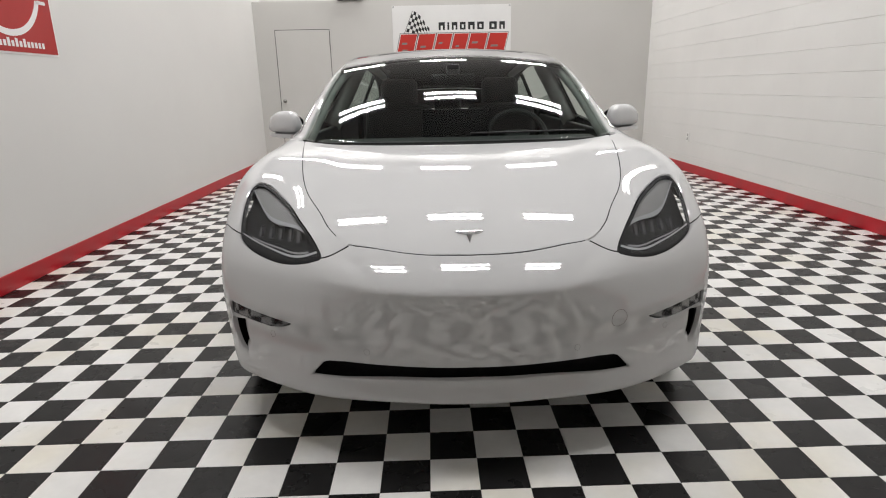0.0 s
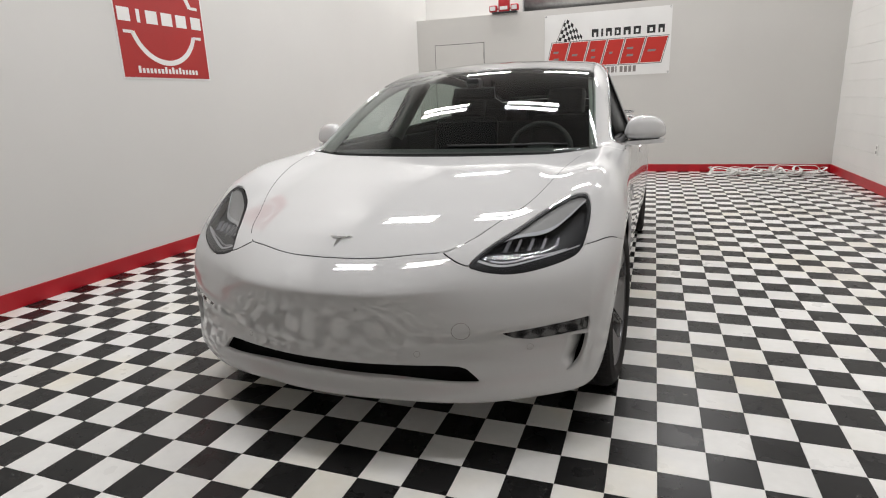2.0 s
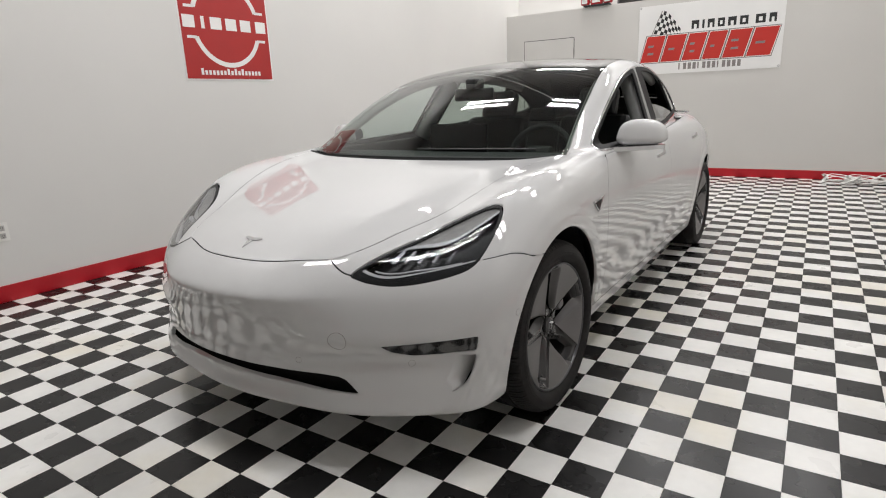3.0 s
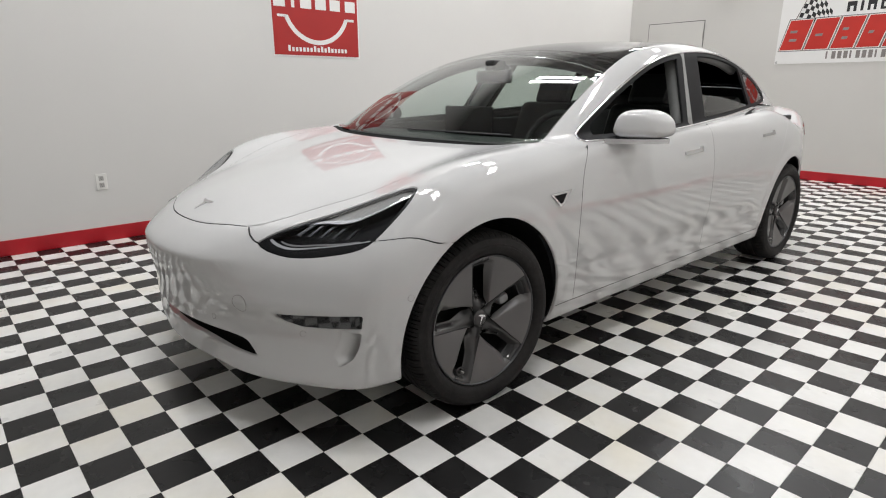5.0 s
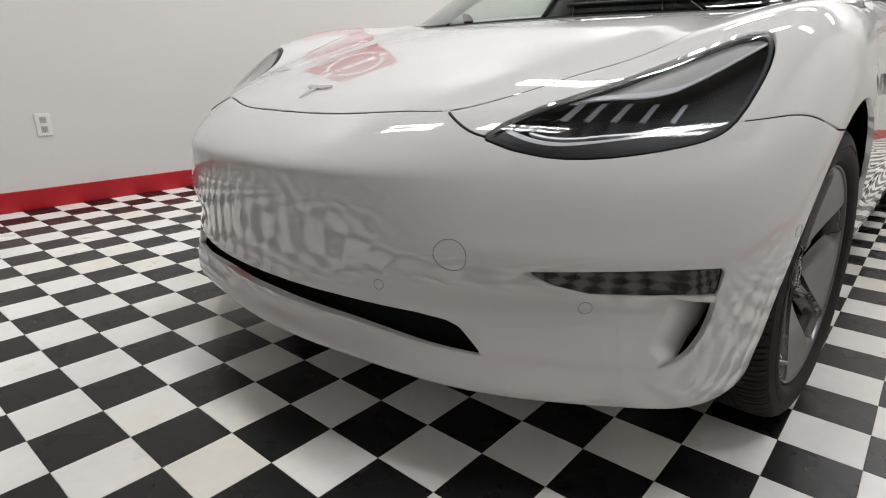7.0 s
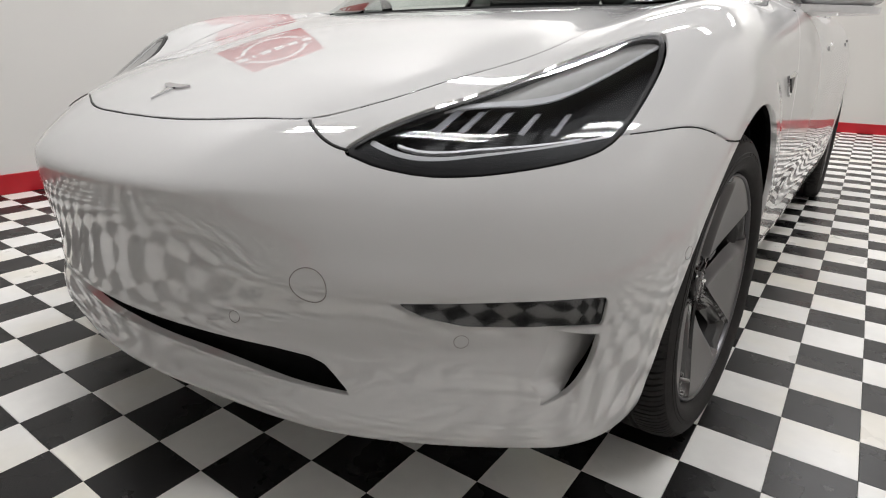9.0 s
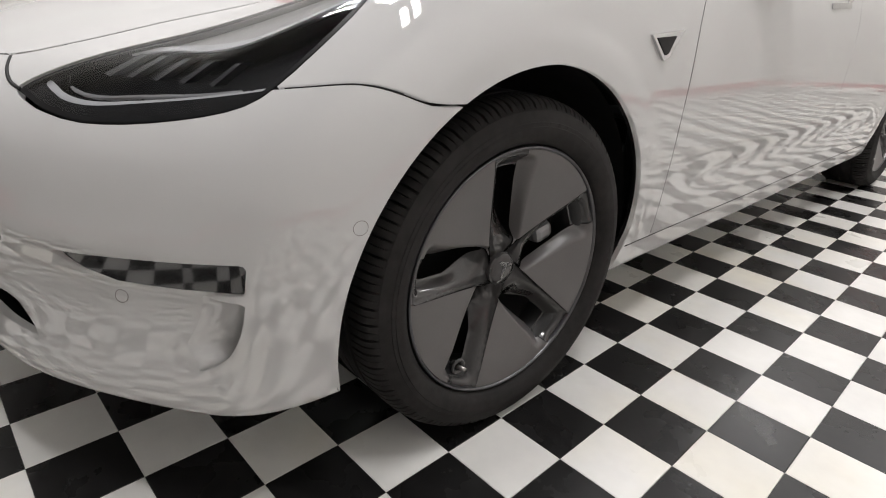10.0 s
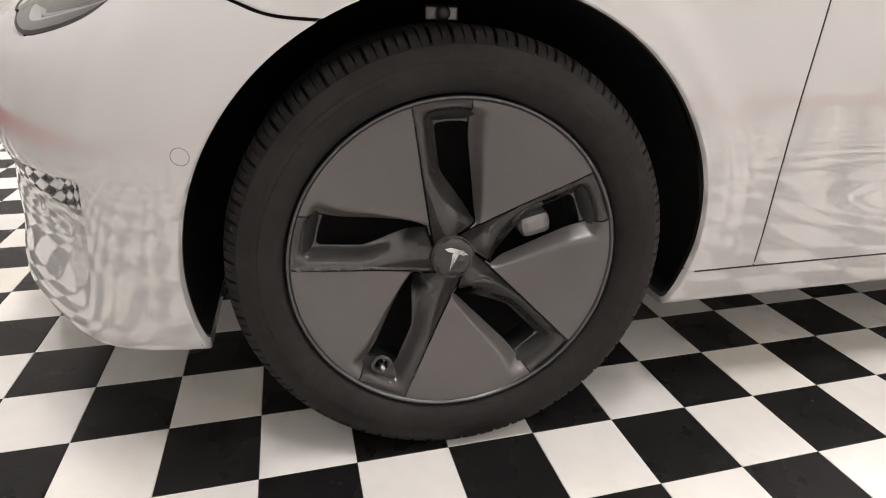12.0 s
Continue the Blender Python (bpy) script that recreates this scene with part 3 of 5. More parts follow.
def panel(name, skin, mat, label="", sides=False, depth=0.012, sink=0.0, parent=None):
    """A body panel with folded edges: one across the car, or one for each side."""
    made = []
    for turn in ((1, -1) if sides else (0,)):
        v, f = skin if sides else whole(*skin)
        v, f, n = rimmed(v, f, depth) if depth else (v, f, slope(v) / np.linalg.norm(slope(v), axis=1)[:, None])
        if sink:
            v = v - sink * n
        if turn == -1:
            v, n, f = v * [-1, 1, 1], n * [-1, 1, 1], [q[::-1] for q in f]
        made.append(part(name, mesh_of(name, v, f, normals=n), mat, parent or car, label))
    return made


def put_on(points, axis):
    """Points pressed onto the skin along one axis."""
    p = np.array(points, float)
    for _ in range(12):
        q = p * [1, 1, 1]
        s = np.sign(q[:, 0])
        q[:, 0] = np.abs(q[:, 0])
        g = slope(q)[:, axis]
        if axis == 0:
            g = g * np.where(s == 0, 1, s)
        p[:, axis] -= np.clip(field(*q.T) / np.where(np.abs(g) < 0.08, 0.08 * np.sign(g + 1e-9), g), -0.05, 0.05)
    return p


def line_on(name, points, axis, radius, mat, closed=False, parent=None, label="", sides=True, flat=1.0, lift=0.0):
    """A thin bead laid along the skin, on both sides of the car or one."""
    p = put_on(points, axis)
    if lift:
        g = slope(p)
        p = p + lift * g / np.linalg.norm(g, axis=1)[:, None]
    for turn in (1, -1) if sides else (1,):
        v, f = tube(p * [turn, 1, 1], radius, 6, closed, flat)
        part(name, mesh_of(name, v, f), mat, parent or car, label)


# outer panels
front = (outside(is_bonnet, is_cowl, is_screen, is_roof, is_window),)
panel("bonnet", cut(inside(is_bonnet)), PAINT, "smooth white bonnet with clear gloss")
panel("cowl", cut(is_cowl), LINER, "black plastic cowl", sink=0.006)
bumper_skin = cut(*front, outside(is_lamp), lambda x, y, z: is_bumper(x, y, z) - 0.002, outside(is_fog, is_slit, is_slot, by=0.0), skin=(BOW, BOW_F))
bumper = panel("front_bumper", bumper_skin, PAINT, "white front bumper with a low air intake", depth=0.016)[0]


def fender_region(x, y, z):
    return np.minimum(np.minimum(door_front(z) - y, z - np.where(y < 0.95, bumper_top(x), 0.0)), np.where(y > 1.25, 0.915 + 0.35 * np.maximum(1.36 - y, 0) - z, 1.0))


SILL = lambda x, y, z: np.where(y < 0.95, -1.0, np.where(y > 4.1, -1.0, 0.277 - z))
panel("front_wing", cut(*front, outside(is_lamp), inside(fender_region), outside(SILL)), PAINT, sides=True)
panel("rocker", cut(lambda x, y, z: SILL(x, y, z) - 0.002), PAINT, sides=True)
doors = {}
doors["front"] = panel("front_door", cut(*front, outside(SILL), lambda x, y, z: np.minimum(np.minimum(y - door_front(z), 2.535 + 0.05 * (z - 0.6) - y), belt(y) - 0.01 - z) - 0.002), PAINT, "white front door with a chrome window line", sides=True)
doors["rear"] = panel("rear_door", cut(*front, outside(SILL), lambda x, y, z: np.minimum(np.minimum(y - 2.535 - 0.05 * (z - 0.6), rear_door_end(z) - y), belt(y) - 0.01 - z) - 0.002), PAINT, "white rear door", sides=True)
panel("rear_quarter", cut(*front, outside(SILL), lambda x, y, z: np.minimum(y - rear_door_end(np.minimum(z, 0.98)), np.where(y < 3.75, belt(y) - z, 1.0)) - 0.002), PAINT, sides=True)


panel("roof_rail", cut(*front, lambda x, y, z: np.where(y < 3.75, np.where(y < door_front(np.minimum(z, 0.95)), z - 0.9165 - 0.35 * np.maximum(1.36 - y, 0), z - belt(y) + 0.008), -1.0) - 0.001), PAINT, sides=True)

# glass
panel("windscreen", cut(inside(is_screen)), WINDSCREEN, "raked tinted windscreen", depth=0)
panel("roof", cut(inside(is_roof)), ROOF_GLASS, "black glass roof", depth=0.01)


def pillar(z):
    return 2.315 + 0.44 * (z - 0.965)


def pane(a, b):
    return lambda x, y, z: np.minimum(np.minimum(y - a(z), b(z) - y), is_window(x, y, z) - 0.022)


PANES = [pane(lambda z: 1.56 + 0 * z, pillar), pane(lambda z: pillar(z) + 0.265, lambda z: 3.39 + 0 * z), pane(lambda z: 3.45 + 0 * z, lambda z: 9.0 + 0 * z)]
for test in PANES:
    made = panel("side_window", cut(test), SIDE_GLASS, "tinted side window", sides=True, depth=0, sink=0.006)
    if test is PANES[0]:
        # the driver's window is wound down
        bpy.data.objects.remove(made[0])
    elif test is PANES[1]:
        # the rear one behind it is half down
        bpy.data.objects.remove(made[0])
        v, f = cut(test, lambda x, y, z: 1.115 - 0.085 * np.clip((y - 2.6) / 0.83, 0, 2) ** 1.6 - z)
        n = slope(v) / np.linalg.norm(slope(v), axis=1)[:, None]
        part("side_window", mesh_of("side_window", v - 0.008 * n, f, normals=n), SIDE_GLASS, car, "tinted side window, half wound down")
panel("window_frame", cut(inside(is_window), *[(lambda x, y, z, t=t: -t(x, y, z)) for t in PANES]), SATIN_BLACK, "black window surround and pillar", sides=True, depth=0.012, sink=0.003)
loop = np.column_stack([np.full(len(WINDOW), 0.8), WINDOW])
line_on("window_trim", loop, 0, 0.006, CHROME, closed=True, label="satin chrome window trim")

# dark lining behind the shut lines
panel("inner_shell", cut(outside(is_screen, is_roof, is_window, by=-0.01), outside(is_lamp, is_fog, is_slot, is_slit, by=0.012)), GAP, "dark inner shell behind the panels", depth=0, sink=0.020)

# lower intake, fog lamps and air curtains
panel("intake_grille", cut(inside(is_slot, by=-0.02)), LINER, "black lower air intake", depth=0, sink=0.045, parent=bumper)
panel("air_curtain", cut(inside(is_slit, by=-0.012)), TRIM_BLACK, "black air curtain slit", sides=True, depth=0, sink=0.06, parent=bumper)
grid = []
for z in np.linspace(0.270, 0.4075, 24):
    a, b = float(curtain_start(z)) - 0.004, float(curtain_edge(z)) - 0.024 * float(step(0.272, 0.33, z))
    grid += [(a + (b - a) * u, 0.3, z) for u in np.linspace(0, 1, 16)]
cheek = np.array(grid)
u = np.tile(np.linspace(0, 1, 16), 24)
cx, cz = cheek[:, 0], cheek[:, 2]
cheek[:, 1] = CORNER(cz) + 0.47 * cx ** 2 + 0.03 * cx ** 6 + 0.0006 + 0.060 * u ** 2.2 * step(0.262, 0.34, cz)
faces = [(i * 16 + j, i * 16 + j + 1, (i + 1) * 16 + j + 1, (i + 1) * 16 + j) for i in range(23) for j in range(15)]
for turn in (1, -1):
    part("curtain_cheek", mesh_of("curtain_cheek", cheek * [turn, 1, 1], faces if turn == 1 else [q[::-1] for q in faces]), PAINT, bumper, "white bumper cheek dipping into the air curtain")
v, f = cut(inside(is_fog, by=0.0015))
middle = put_on(np.column_stack([v[:, 0], v[:, 1], np.full(len(v), 0.435)]), 1)
v = np.column_stack([v[:, 0], middle[:, 1] + 0.010 + 0.075 * (v[:, 2] - 0.435), v[:, 2]])
for turn in (1, -1):
    part("fog_lamp", mesh_of("fog_lamp", v * [turn, 1, 1], f if turn == 1 else [q[::-1] for q in f]), GLOSS_BLACK, bumper, "glossy black fog lamp lens mirroring the floor")
panel("fog_recess", cut(inside(is_fog, by=-0.006)), GAP, sides=True, depth=0, sink=0.026, parent=bumper)

# ---- dark rubber seals lying in the shut lines
BELOW = -0.0022
ys = np.linspace(0.272, 1.10, 60)
line_on("bonnet_seal", [(bonnet_side(y), y, 0.85) for y in ys], 2, 0.0022, GAP, lift=BELOW)
xs = np.linspace(-0.37, 0.37, 60)
line_on("bonnet_seal", [(x, float(bonnet_front(abs(x))), 0.68) for x in xs], 2, 0.0022, GAP, sides=False, lift=BELOW)
line_on("wing_seal", [(x, 0.3, float(bumper_top(x))) for x in np.linspace(0.385, 0.476, 24)], 1, 0.0026, GAP, lift=-0.0008)
line_on("wing_seal", [(x, 0.3, float(bumper_top(x))) for x in np.linspace(0.815, 0.905, 20)], 1, 0.0012, GAP, lift=BELOW)
line_on("door_seal", [(0.9, float(door_front(z)), z) for z in np.linspace(0.285, 0.93, 40)], 0, 0.0022, GAP, lift=BELOW)
line_on("door_seal", [(0.9, 2.535 + 0.05 * (z - 0.6), z) for z in np.linspace(0.285, 0.97, 30)], 0, 0.0022, GAP, lift=BELOW)
line_on("sill_seal", [(0.9, y, 0.277) for y in np.linspace(1.27, 3.32, 60)], 0, 0.0026, GAP, lift=BELOW)

# ---- headlamps
lamp_low = spline((0.470, 0.653), (0.529, 0.635), (0.592, 0.625), (0.651, 0.627), (0.712, 0.637), (0.765, 0.651), (0.80, 0.672))
lamp_high = spline((0.482, 0.671), (0.507, 0.692), (0.538, 0.712), (0.589, 0.739), (0.643, 0.775), (0.703, 0.808), (0.745, 0.829), (0.80, 0.835))


def band(low, high, x0, x1):
    return lambda x, y, z: np.minimum(np.minimum(np.minimum(z - low(x), high(x) - z), np.minimum(x - x0, x1 - x)), is_lamp(x, y, z) - 0.004)


lamps = panel("headlamp", cut(inside(is_lamp, by=-0.004)), LAMP_DARK, "dark swept-back headlamp with a clear lens", sides=True, depth=0, sink=0.040)
fine = nets(field, (0.42, 0.14, 0.60), (0.85, 0.72, 0.86), 0.006)


def lamp_part(name, tests, mat, sink, label="", depth=0.006):
    for turn, owner in zip((1, -1), lamps):
        v, f = cut(*tests, skin=fine)
        v, f, n = rimmed(v, f, depth) if depth else (v, f, slope(v) / np.linalg.norm(slope(v), axis=1)[:, None])
        v = v - sink * n
        if turn == -1:
            v, n, f = v * [-1, 1, 1], n * [-1, 1, 1], [q[::-1] for q in f]
        part(name, mesh_of(name, v, f, normals=n), mat, owner, label)


streak = spline((0.508, 0.701), (0.578, 0.720), (0.637, 0.727), (0.689, 0.737), (0.705, 0.743), (0.742, 0.770), (0.774, 0.799), (0.800, 0.824))
guide = spline((0.494, 0.668), (0.541, 0.653), (0.584, 0.648), (0.644, 0.655), (0.728, 0.670), (0.80, 0.687))
lamp_part("bezel", [lambda x, y, z: is_lamp(x, y, z) - 0.002, lambda x, y, z: 0.008 - is_lamp(x, y, z)], LAMP_DARK, 0.002, "black rim", 0.012)
lamp_part("lower_trim", [band(lambda x: lamp_low(x) + 0.003, lambda x: guide(x) - 0.0008, 0.48, 0.81)], LAMP_DARK, 0.006, "black lower trim", 0.01)
lamp_part("light_guide", [band(guide, lambda x: guide(x) + 0.0062 - 0.0025 * step(0.52, 0.72, x), 0.495, 0.806)], LAMP_WHITE, 0.008, "white daytime light strip", 0.012)
for lift in (0.0125,):
    lamp_part("guide_edge", [band(lambda x: guide(x) + lift - 0.006 * step(0.60, 0.76, x), lambda x: guide(x) + lift + 0.0030 - 0.006 * step(0.60, 0.76, x), 0.53, 0.76)], LAMP_GREY, 0.012, "thin bright line", 0.006)
lamp_part("upper_reflector", [band(lambda x: streak(x) + 0.0035, lambda x: lamp_high(x) + 0.02, 0.545, 0.80)], LAMP_SATIN, 0.010, "satin grey upper reflector", 0.003)
lamp_part("reflector_edge", [band(lambda x: streak(x) - 0.0035 - 0.003 * step(0.60, 0.67, x) * (1 - step(0.68, 0.73, x)), lambda x: streak(x) + 0.003, 0.515, 0.80)], LAMP_GREY, 0.006, "bright reflector edge", 0.003)
lamp_part("lens", [lambda x, y, z: is_lamp(x, y, z) - 0.007], LENS, 0.001, "clear lens", 0)
for turn, owner in zip((1, -1), lamps):
    for x, size in ((0.570, 0.010), (0.603, 0.008), (0.641, 0.008), (0.680, 0.007), (0.721, 0.006)):
        p = put_on([(x - size, 0.3, 0.681), (x + 0.3 * size, 0.3, 0.679), (x + size, 0.3, 0.708), (x - 0.2 * size, 0.3, 0.708)], 1)
        v = np.concatenate([p + [0, 0.012, 0], p[[1, 2]] + [-0.010, 0.034, 0]]) * [turn, 1, 1]
        f = [(0, 1, 2, 3), (1, 4, 5, 2)]
        part("reflector_fin", mesh_of("reflector_fin", v, [q[::-1] for q in f] if turn == -1 else f, smooth=False), LAMP_FIN, owner, "slanted dark reflector fin")

# ---- marks, lines and small fittings on the body
ring = np.linspace(0, 2 * math.pi, 40, endpoint=False)
line_on("tow_cover", [(0.467 + 0.0275 * math.cos(a), 0.1, 0.460 + 0.029 * math.sin(a)) for a in ring], 1, 0.0008, INK_GREY, closed=True, sides=False, label="round towing eye cover")
for x, z in ((0.328, 0.383), (0.664, 0.380)):
    line_on("parking_sensor", [(x + 0.0095 * math.cos(a), 0.1, z + 0.010 * math.sin(a)) for a in ring[::2]], 1, 0.0005, INK_GREY, closed=True, label="small round parking sensor")
line_on("parking_sensor", [(0.9, 0.497 + 0.011 * math.cos(a), 0.508 + 0.011 * math.sin(a)) for a in ring[::2]], 0, 0.0005, INK_GREY, closed=True, label="small round parking sensor")


def raised(name, outline, axis, height, mat, label, sides=False, parent=None):
    """A flat badge of some thickness that follows the skin; outline in the plane across the axis."""
    for turn in (1, -1) if sides else (1,):
        n = len(outline)
        pts = [(0.9, a, b) if axis == 0 else (a, 0.19, b) if axis == 1 else (a, b, 0.72) for a, b in outline]
        p = put_on(pts, axis)
        q = p.copy()
        q[:, 0] = np.abs(q[:, 0])
        g = slope(q)
        g[:, 0] *= np.where(p[:, 0] < 0, -1, 1)
        g /= np.linalg.norm(g, axis=1)[:, None]
        v = np.concatenate([p + height * g, p - 0.004 * g]) * [turn, 1, 1]
        f = [tuple(range(n))] + [(i, n + i, n + (i + 1) % n, (i + 1) % n) for i in range(n)]
        part(name, mesh_of(name, v, [q[::-1] for q in f] if turn == -1 else f, smooth=False), mat, parent or car, label)


raised("badge_bar", [(-0.044, 0.216), (-0.030, 0.207), (-0.012, 0.203), (0.0, 0.202), (0.012, 0.203), (0.030, 0.207), (0.044, 0.216), (0.034, 0.221), (0.016, 0.217), (-0.016, 0.217), (-0.034, 0.221)][::-1], 2, 0.004, CHROME, "polished chrome badge")
raised("badge_stem", [(-0.009, 0.201), (0.0, 0.160), (0.009, 0.201)], 2, 0.004, CHROME, "polished chrome badge")
raised("side_repeater", [(1.166, 0.757), (1.222, 0.708), (1.240, 0.712), (1.298, 0.766)][::-1], 0, 0.006, CHROME, "chrome triangular side repeater", sides=True)
raised("repeater_lens", [(1.185, 0.751), (1.224, 0.718), (1.236, 0.721), (1.262, 0.754)][::-1], 0, 0.0075, SCREEN_BLACK, "small dark camera window", sides=True)
for a, b, z in ((2.225, 2.42, 0.838), (3.197, 3.385, 0.872)):
    raised("door_handle", [(a, z - 0.012), (b, z - 0.006), (b, z + 0.022), (b - 0.028, z + 0.022), (b - 0.036, z + 0.010), (a, z + 0.004)][::-1], 0, 0.004, CHROME, "flush chrome door handle", sides=True)
raised("tail_lamp", [(4.38, 0.88), (4.46, 0.895), (4.51, 0.835), (4.45, 0.80)][::-1], 0, 0.004, RED_LENS, "dark red tail lamp", sides=True)

# ---- door mirrors
for turn in (1, -1):
    q, w = np.meshgrid(np.linspace(0, 2 * math.pi, 48, endpoint=False), np.linspace(-math.pi / 2, math.pi / 2, 25), indexing="ij")
    ex = lambda v, n: np.sign(v) * np.abs(v) ** n
    a, b, c = ex(np.cos(w), 0.6) * ex(np.cos(q), 0.65), ex(np.cos(w), 0.6) * ex(np.sin(q), 0.65), ex(np.sin(w), 0.62)
    up = (c + 1) / 2
    x = 0.945 + 0.112 * a * (1 - np.where(a < 0, 0.32, 0.15) * up)
    y = 1.755 + np.where(b < 0, 0.095, 0.055) * b * (1 - 0.20 * up) + 0.05 * a
    z = 0.938 + 0.121 * up * (1 - 0.20 * np.clip(a, 0, 1) ** 2)
    v = np.stack([x * turn, y, z], -1).reshape(-1, 3)
    k = 25
    f = [(i * k + j, ((i + 1) % 48) * k + j, ((i + 1) % 48) * k + j + 1, i * k + j + 1) for i in range(48) for j in range(k - 1)]
    mirror = part("door_mirror", mesh_of("door_mirror", v, f if turn == 1 else [t[::-1] for t in f]), PAINT, car, "white door mirror on a chrome foot")
    bm = bmesh.new()
    top = [(0.835, 1.545), (0.90, 1.60), (0.985, 1.675), (1.045, 1.74), (1.048, 1.80), (0.98, 1.82), (0.88, 1.80), (0.84, 1.72)]
    pts = eased(top, 2)
    slab(bm, [(a * turn, b) for a, b in (pts if turn == 1 else pts[::-1])], 0.020, Matrix.Translation((0, 0, 0.940)))
    part("mirror_foot", bm, CHROME, mirror, "satin chrome mirror foot")
    bm = bmesh.new()
    slab(bm, [(a, b) for a, b in eased([(-0.085, -0.04), (0.085, -0.04), (0.075, 0.04), (-0.07, 0.045)], 2)], 0.004, pose(0.940 * turn, 1.822, 0.990, 90, 0, 180))
    part("mirror_glass", bm, SCREEN_BLACK, mirror, "dark mirror glass")

# ---- wheel wells
for axle in AXLES:
    for turn in (1, -1):
        v, f = lathe([(0.868, 0.404), (0.80, 0.410), (0.56, 0.412), (0.55, 0.10), (0.55, 0.0)], 60, "x", math.radians(-14), math.radians(208))
        c = np.array([0, axle + 0.015, 0.315])
        part("wheel_well", mesh_of("wheel_well", (v + c) * [turn, 1, 1], f), LINER, car, "black wheel well liner")
for turn in (1, -1):
    v, f = tube([(0.63 * turn, 0.872, 0.36), (0.60 * turn, 0.885, 0.72)], 0.028, 14)
    part("strut", mesh_of("strut", v, f), TRIM_BLACK, car, "dark suspension strut in the wheel well")
    v, f = lathe([(0.0, 0.0), (0.0, 0.011), (0.014, 0.011), (0.018, 0.006), (0.018, 0.0)], 12, "x")
    part("strut_bolt", mesh_of("strut_bolt", (v + [0.675, 0.872, 0.668]) * [turn, 1, 1], f if turn == 1 else [q[::-1] for q in f]), CALIPER, car, "bright bolt on the strut")
    part("strut_bracket", boxed(min(0.64 * turn, 0.675 * turn), max(0.64 * turn, 0.675 * turn), 0.845, 0.90, 0.655, 0.68, bevel=0.004), STEEL, car, "steel bracket")

# ---------------------------------------------------------------- wheels: built once at the hub, outside towards +x
TYRE_R = 0.333


def tyre_mesh():
    """Carcass turned round the axle: ribbed sidewalls, three grooves, and narrow sipes across both shoulders."""
    side = [(-0.080, 0.238), (-0.089, 0.2465), (-0.101, 0.2500), (-0.1115, 0.2585), (-0.1162, 0.2710), (-0.1172, 0.2815), (-0.1162, 0.2822), (-0.1161, 0.2895),
            (-0.1149, 0.2901), (-0.1125, 0.3005), (-0.1090, 0.3095), (-0.1078, 0.3103), (-0.1030, 0.3185)]
    shoulder = [(-0.096, 0.3240), (-0.086, 0.3285), (-0.070, 0.3312)]
    grooves = []
    for c in (-0.045, 0.0, 0.045):
        grooves += [(c - 0.0065, 0.3322), (c - 0.005, 0.3255), (c + 0.005, 0.3255), (c + 0.0065, 0.3322)]
    half = side + shoulder
    profile = np.array(half + grooves + [(-a, r) for a, r in half[::-1]])
    k, blocks = len(profile), 70
    inside_period = (0.0, 0.03, 0.15, 0.18, 0.52, 0.55, 0.59, 0.62)
    angles = [(n + o) * 2 * math.pi / blocks for n in range(blocks) for o in inside_period]
    deep = {1: 0.011, 2: 0.011, 5: 0.005, 6: 0.005}
    v = np.empty((len(angles), k, 3))
    for i, q in enumerate(angles):
        r = profile[:, 1].copy()
        cut_by = deep.get(i % 8, 0.0)
        for j in (len(side) - 1, len(side), len(side) + 1, len(side) + 2):
            for m in (j, k - 1 - j):
                r[m] -= cut_by * (0.5 if j == len(side) - 1 else 1.0)
        v[i] = np.column_stack([profile[:, 0], r * math.cos(q), np.maximum(r * math.sin(q), 0.0005 - HUB_Z)])
    n = len(angles)
    f = [(i * k + j, ((i + 1) % n) * k + j, ((i + 1) % n) * k + j + 1, i * k + j + 1) for i in range(n) for j in range(k - 1)]
    me = mesh_of("tyre", v.reshape(-1, 3), f)
    me.set_sharp_from_angle(angle=0.6)
    return me


def cover_mesh():
    """The five-petal cover as a polar skin with five slots cut through; flat petals, sunken glossy channels."""
    R, N, M = 0.2390, 360, 64
    rad, ang = np.linspace(0.030, R, M), np.arange(N) * 2 * math.pi / N
    A, Q = np.meshgrid(rad, ang, indexing="xy")
    y, z = A * np.cos(Q), A * np.sin(Q)
    v = np.stack([np.zeros_like(y), y, z], -1).reshape(-1, 3)
    f = [(i * M + j, i * M + j + 1, ((i + 1) % N) * M + j + 1, ((i + 1) % N) * M + j) for i in range(N) for j in range(M - 1)]
    return v, f


def sector(v):
    """Angle past the last shut line, in radians clockwise as seen from outside, and radius."""
    r = np.hypot(v[:, 1], v[:, 2])
    seen = np.arctan2(v[:, 2], v[:, 1])
    bend = np.arcsin(np.clip(0.0254 / np.maximum(r, 0.028), 0, 0.95))
    return np.mod(math.radians(99.7) + bend - seen, 2 * math.pi / 5), r


def channel_edge(r):
    """Angle at which the petal begins."""
    return np.minimum(0.074 / r, 1.15) + 0.03 * step(0.17, 0.235, r)


def slot_start(r):
    """Angle at which the opening begins, past the glossy strip."""
    return (0.027 + 0.045 * np.clip((0.14 - r) / 0.08, 0, 1.2) ** 1.3) / r


def cover_depth(v):
    a, r = sector(v)
    edge = channel_edge(r)
    dome = 0.012 - 0.034 * (1 - np.clip(r / 0.240, 0, 1) ** 2) ** 1.5
    sunk = step(0.0, 1.25 * slot_start(r), a) * (1 - step(edge - 0.03, edge + 0.13, a)) * step(0.045, 0.09, r) * (1 - step(0.212, 0.234, r))
    spoke = (1 - step(edge - 0.10, edge + 0.03, a))
    return dome - 0.005 * spoke - 0.026 * sunk


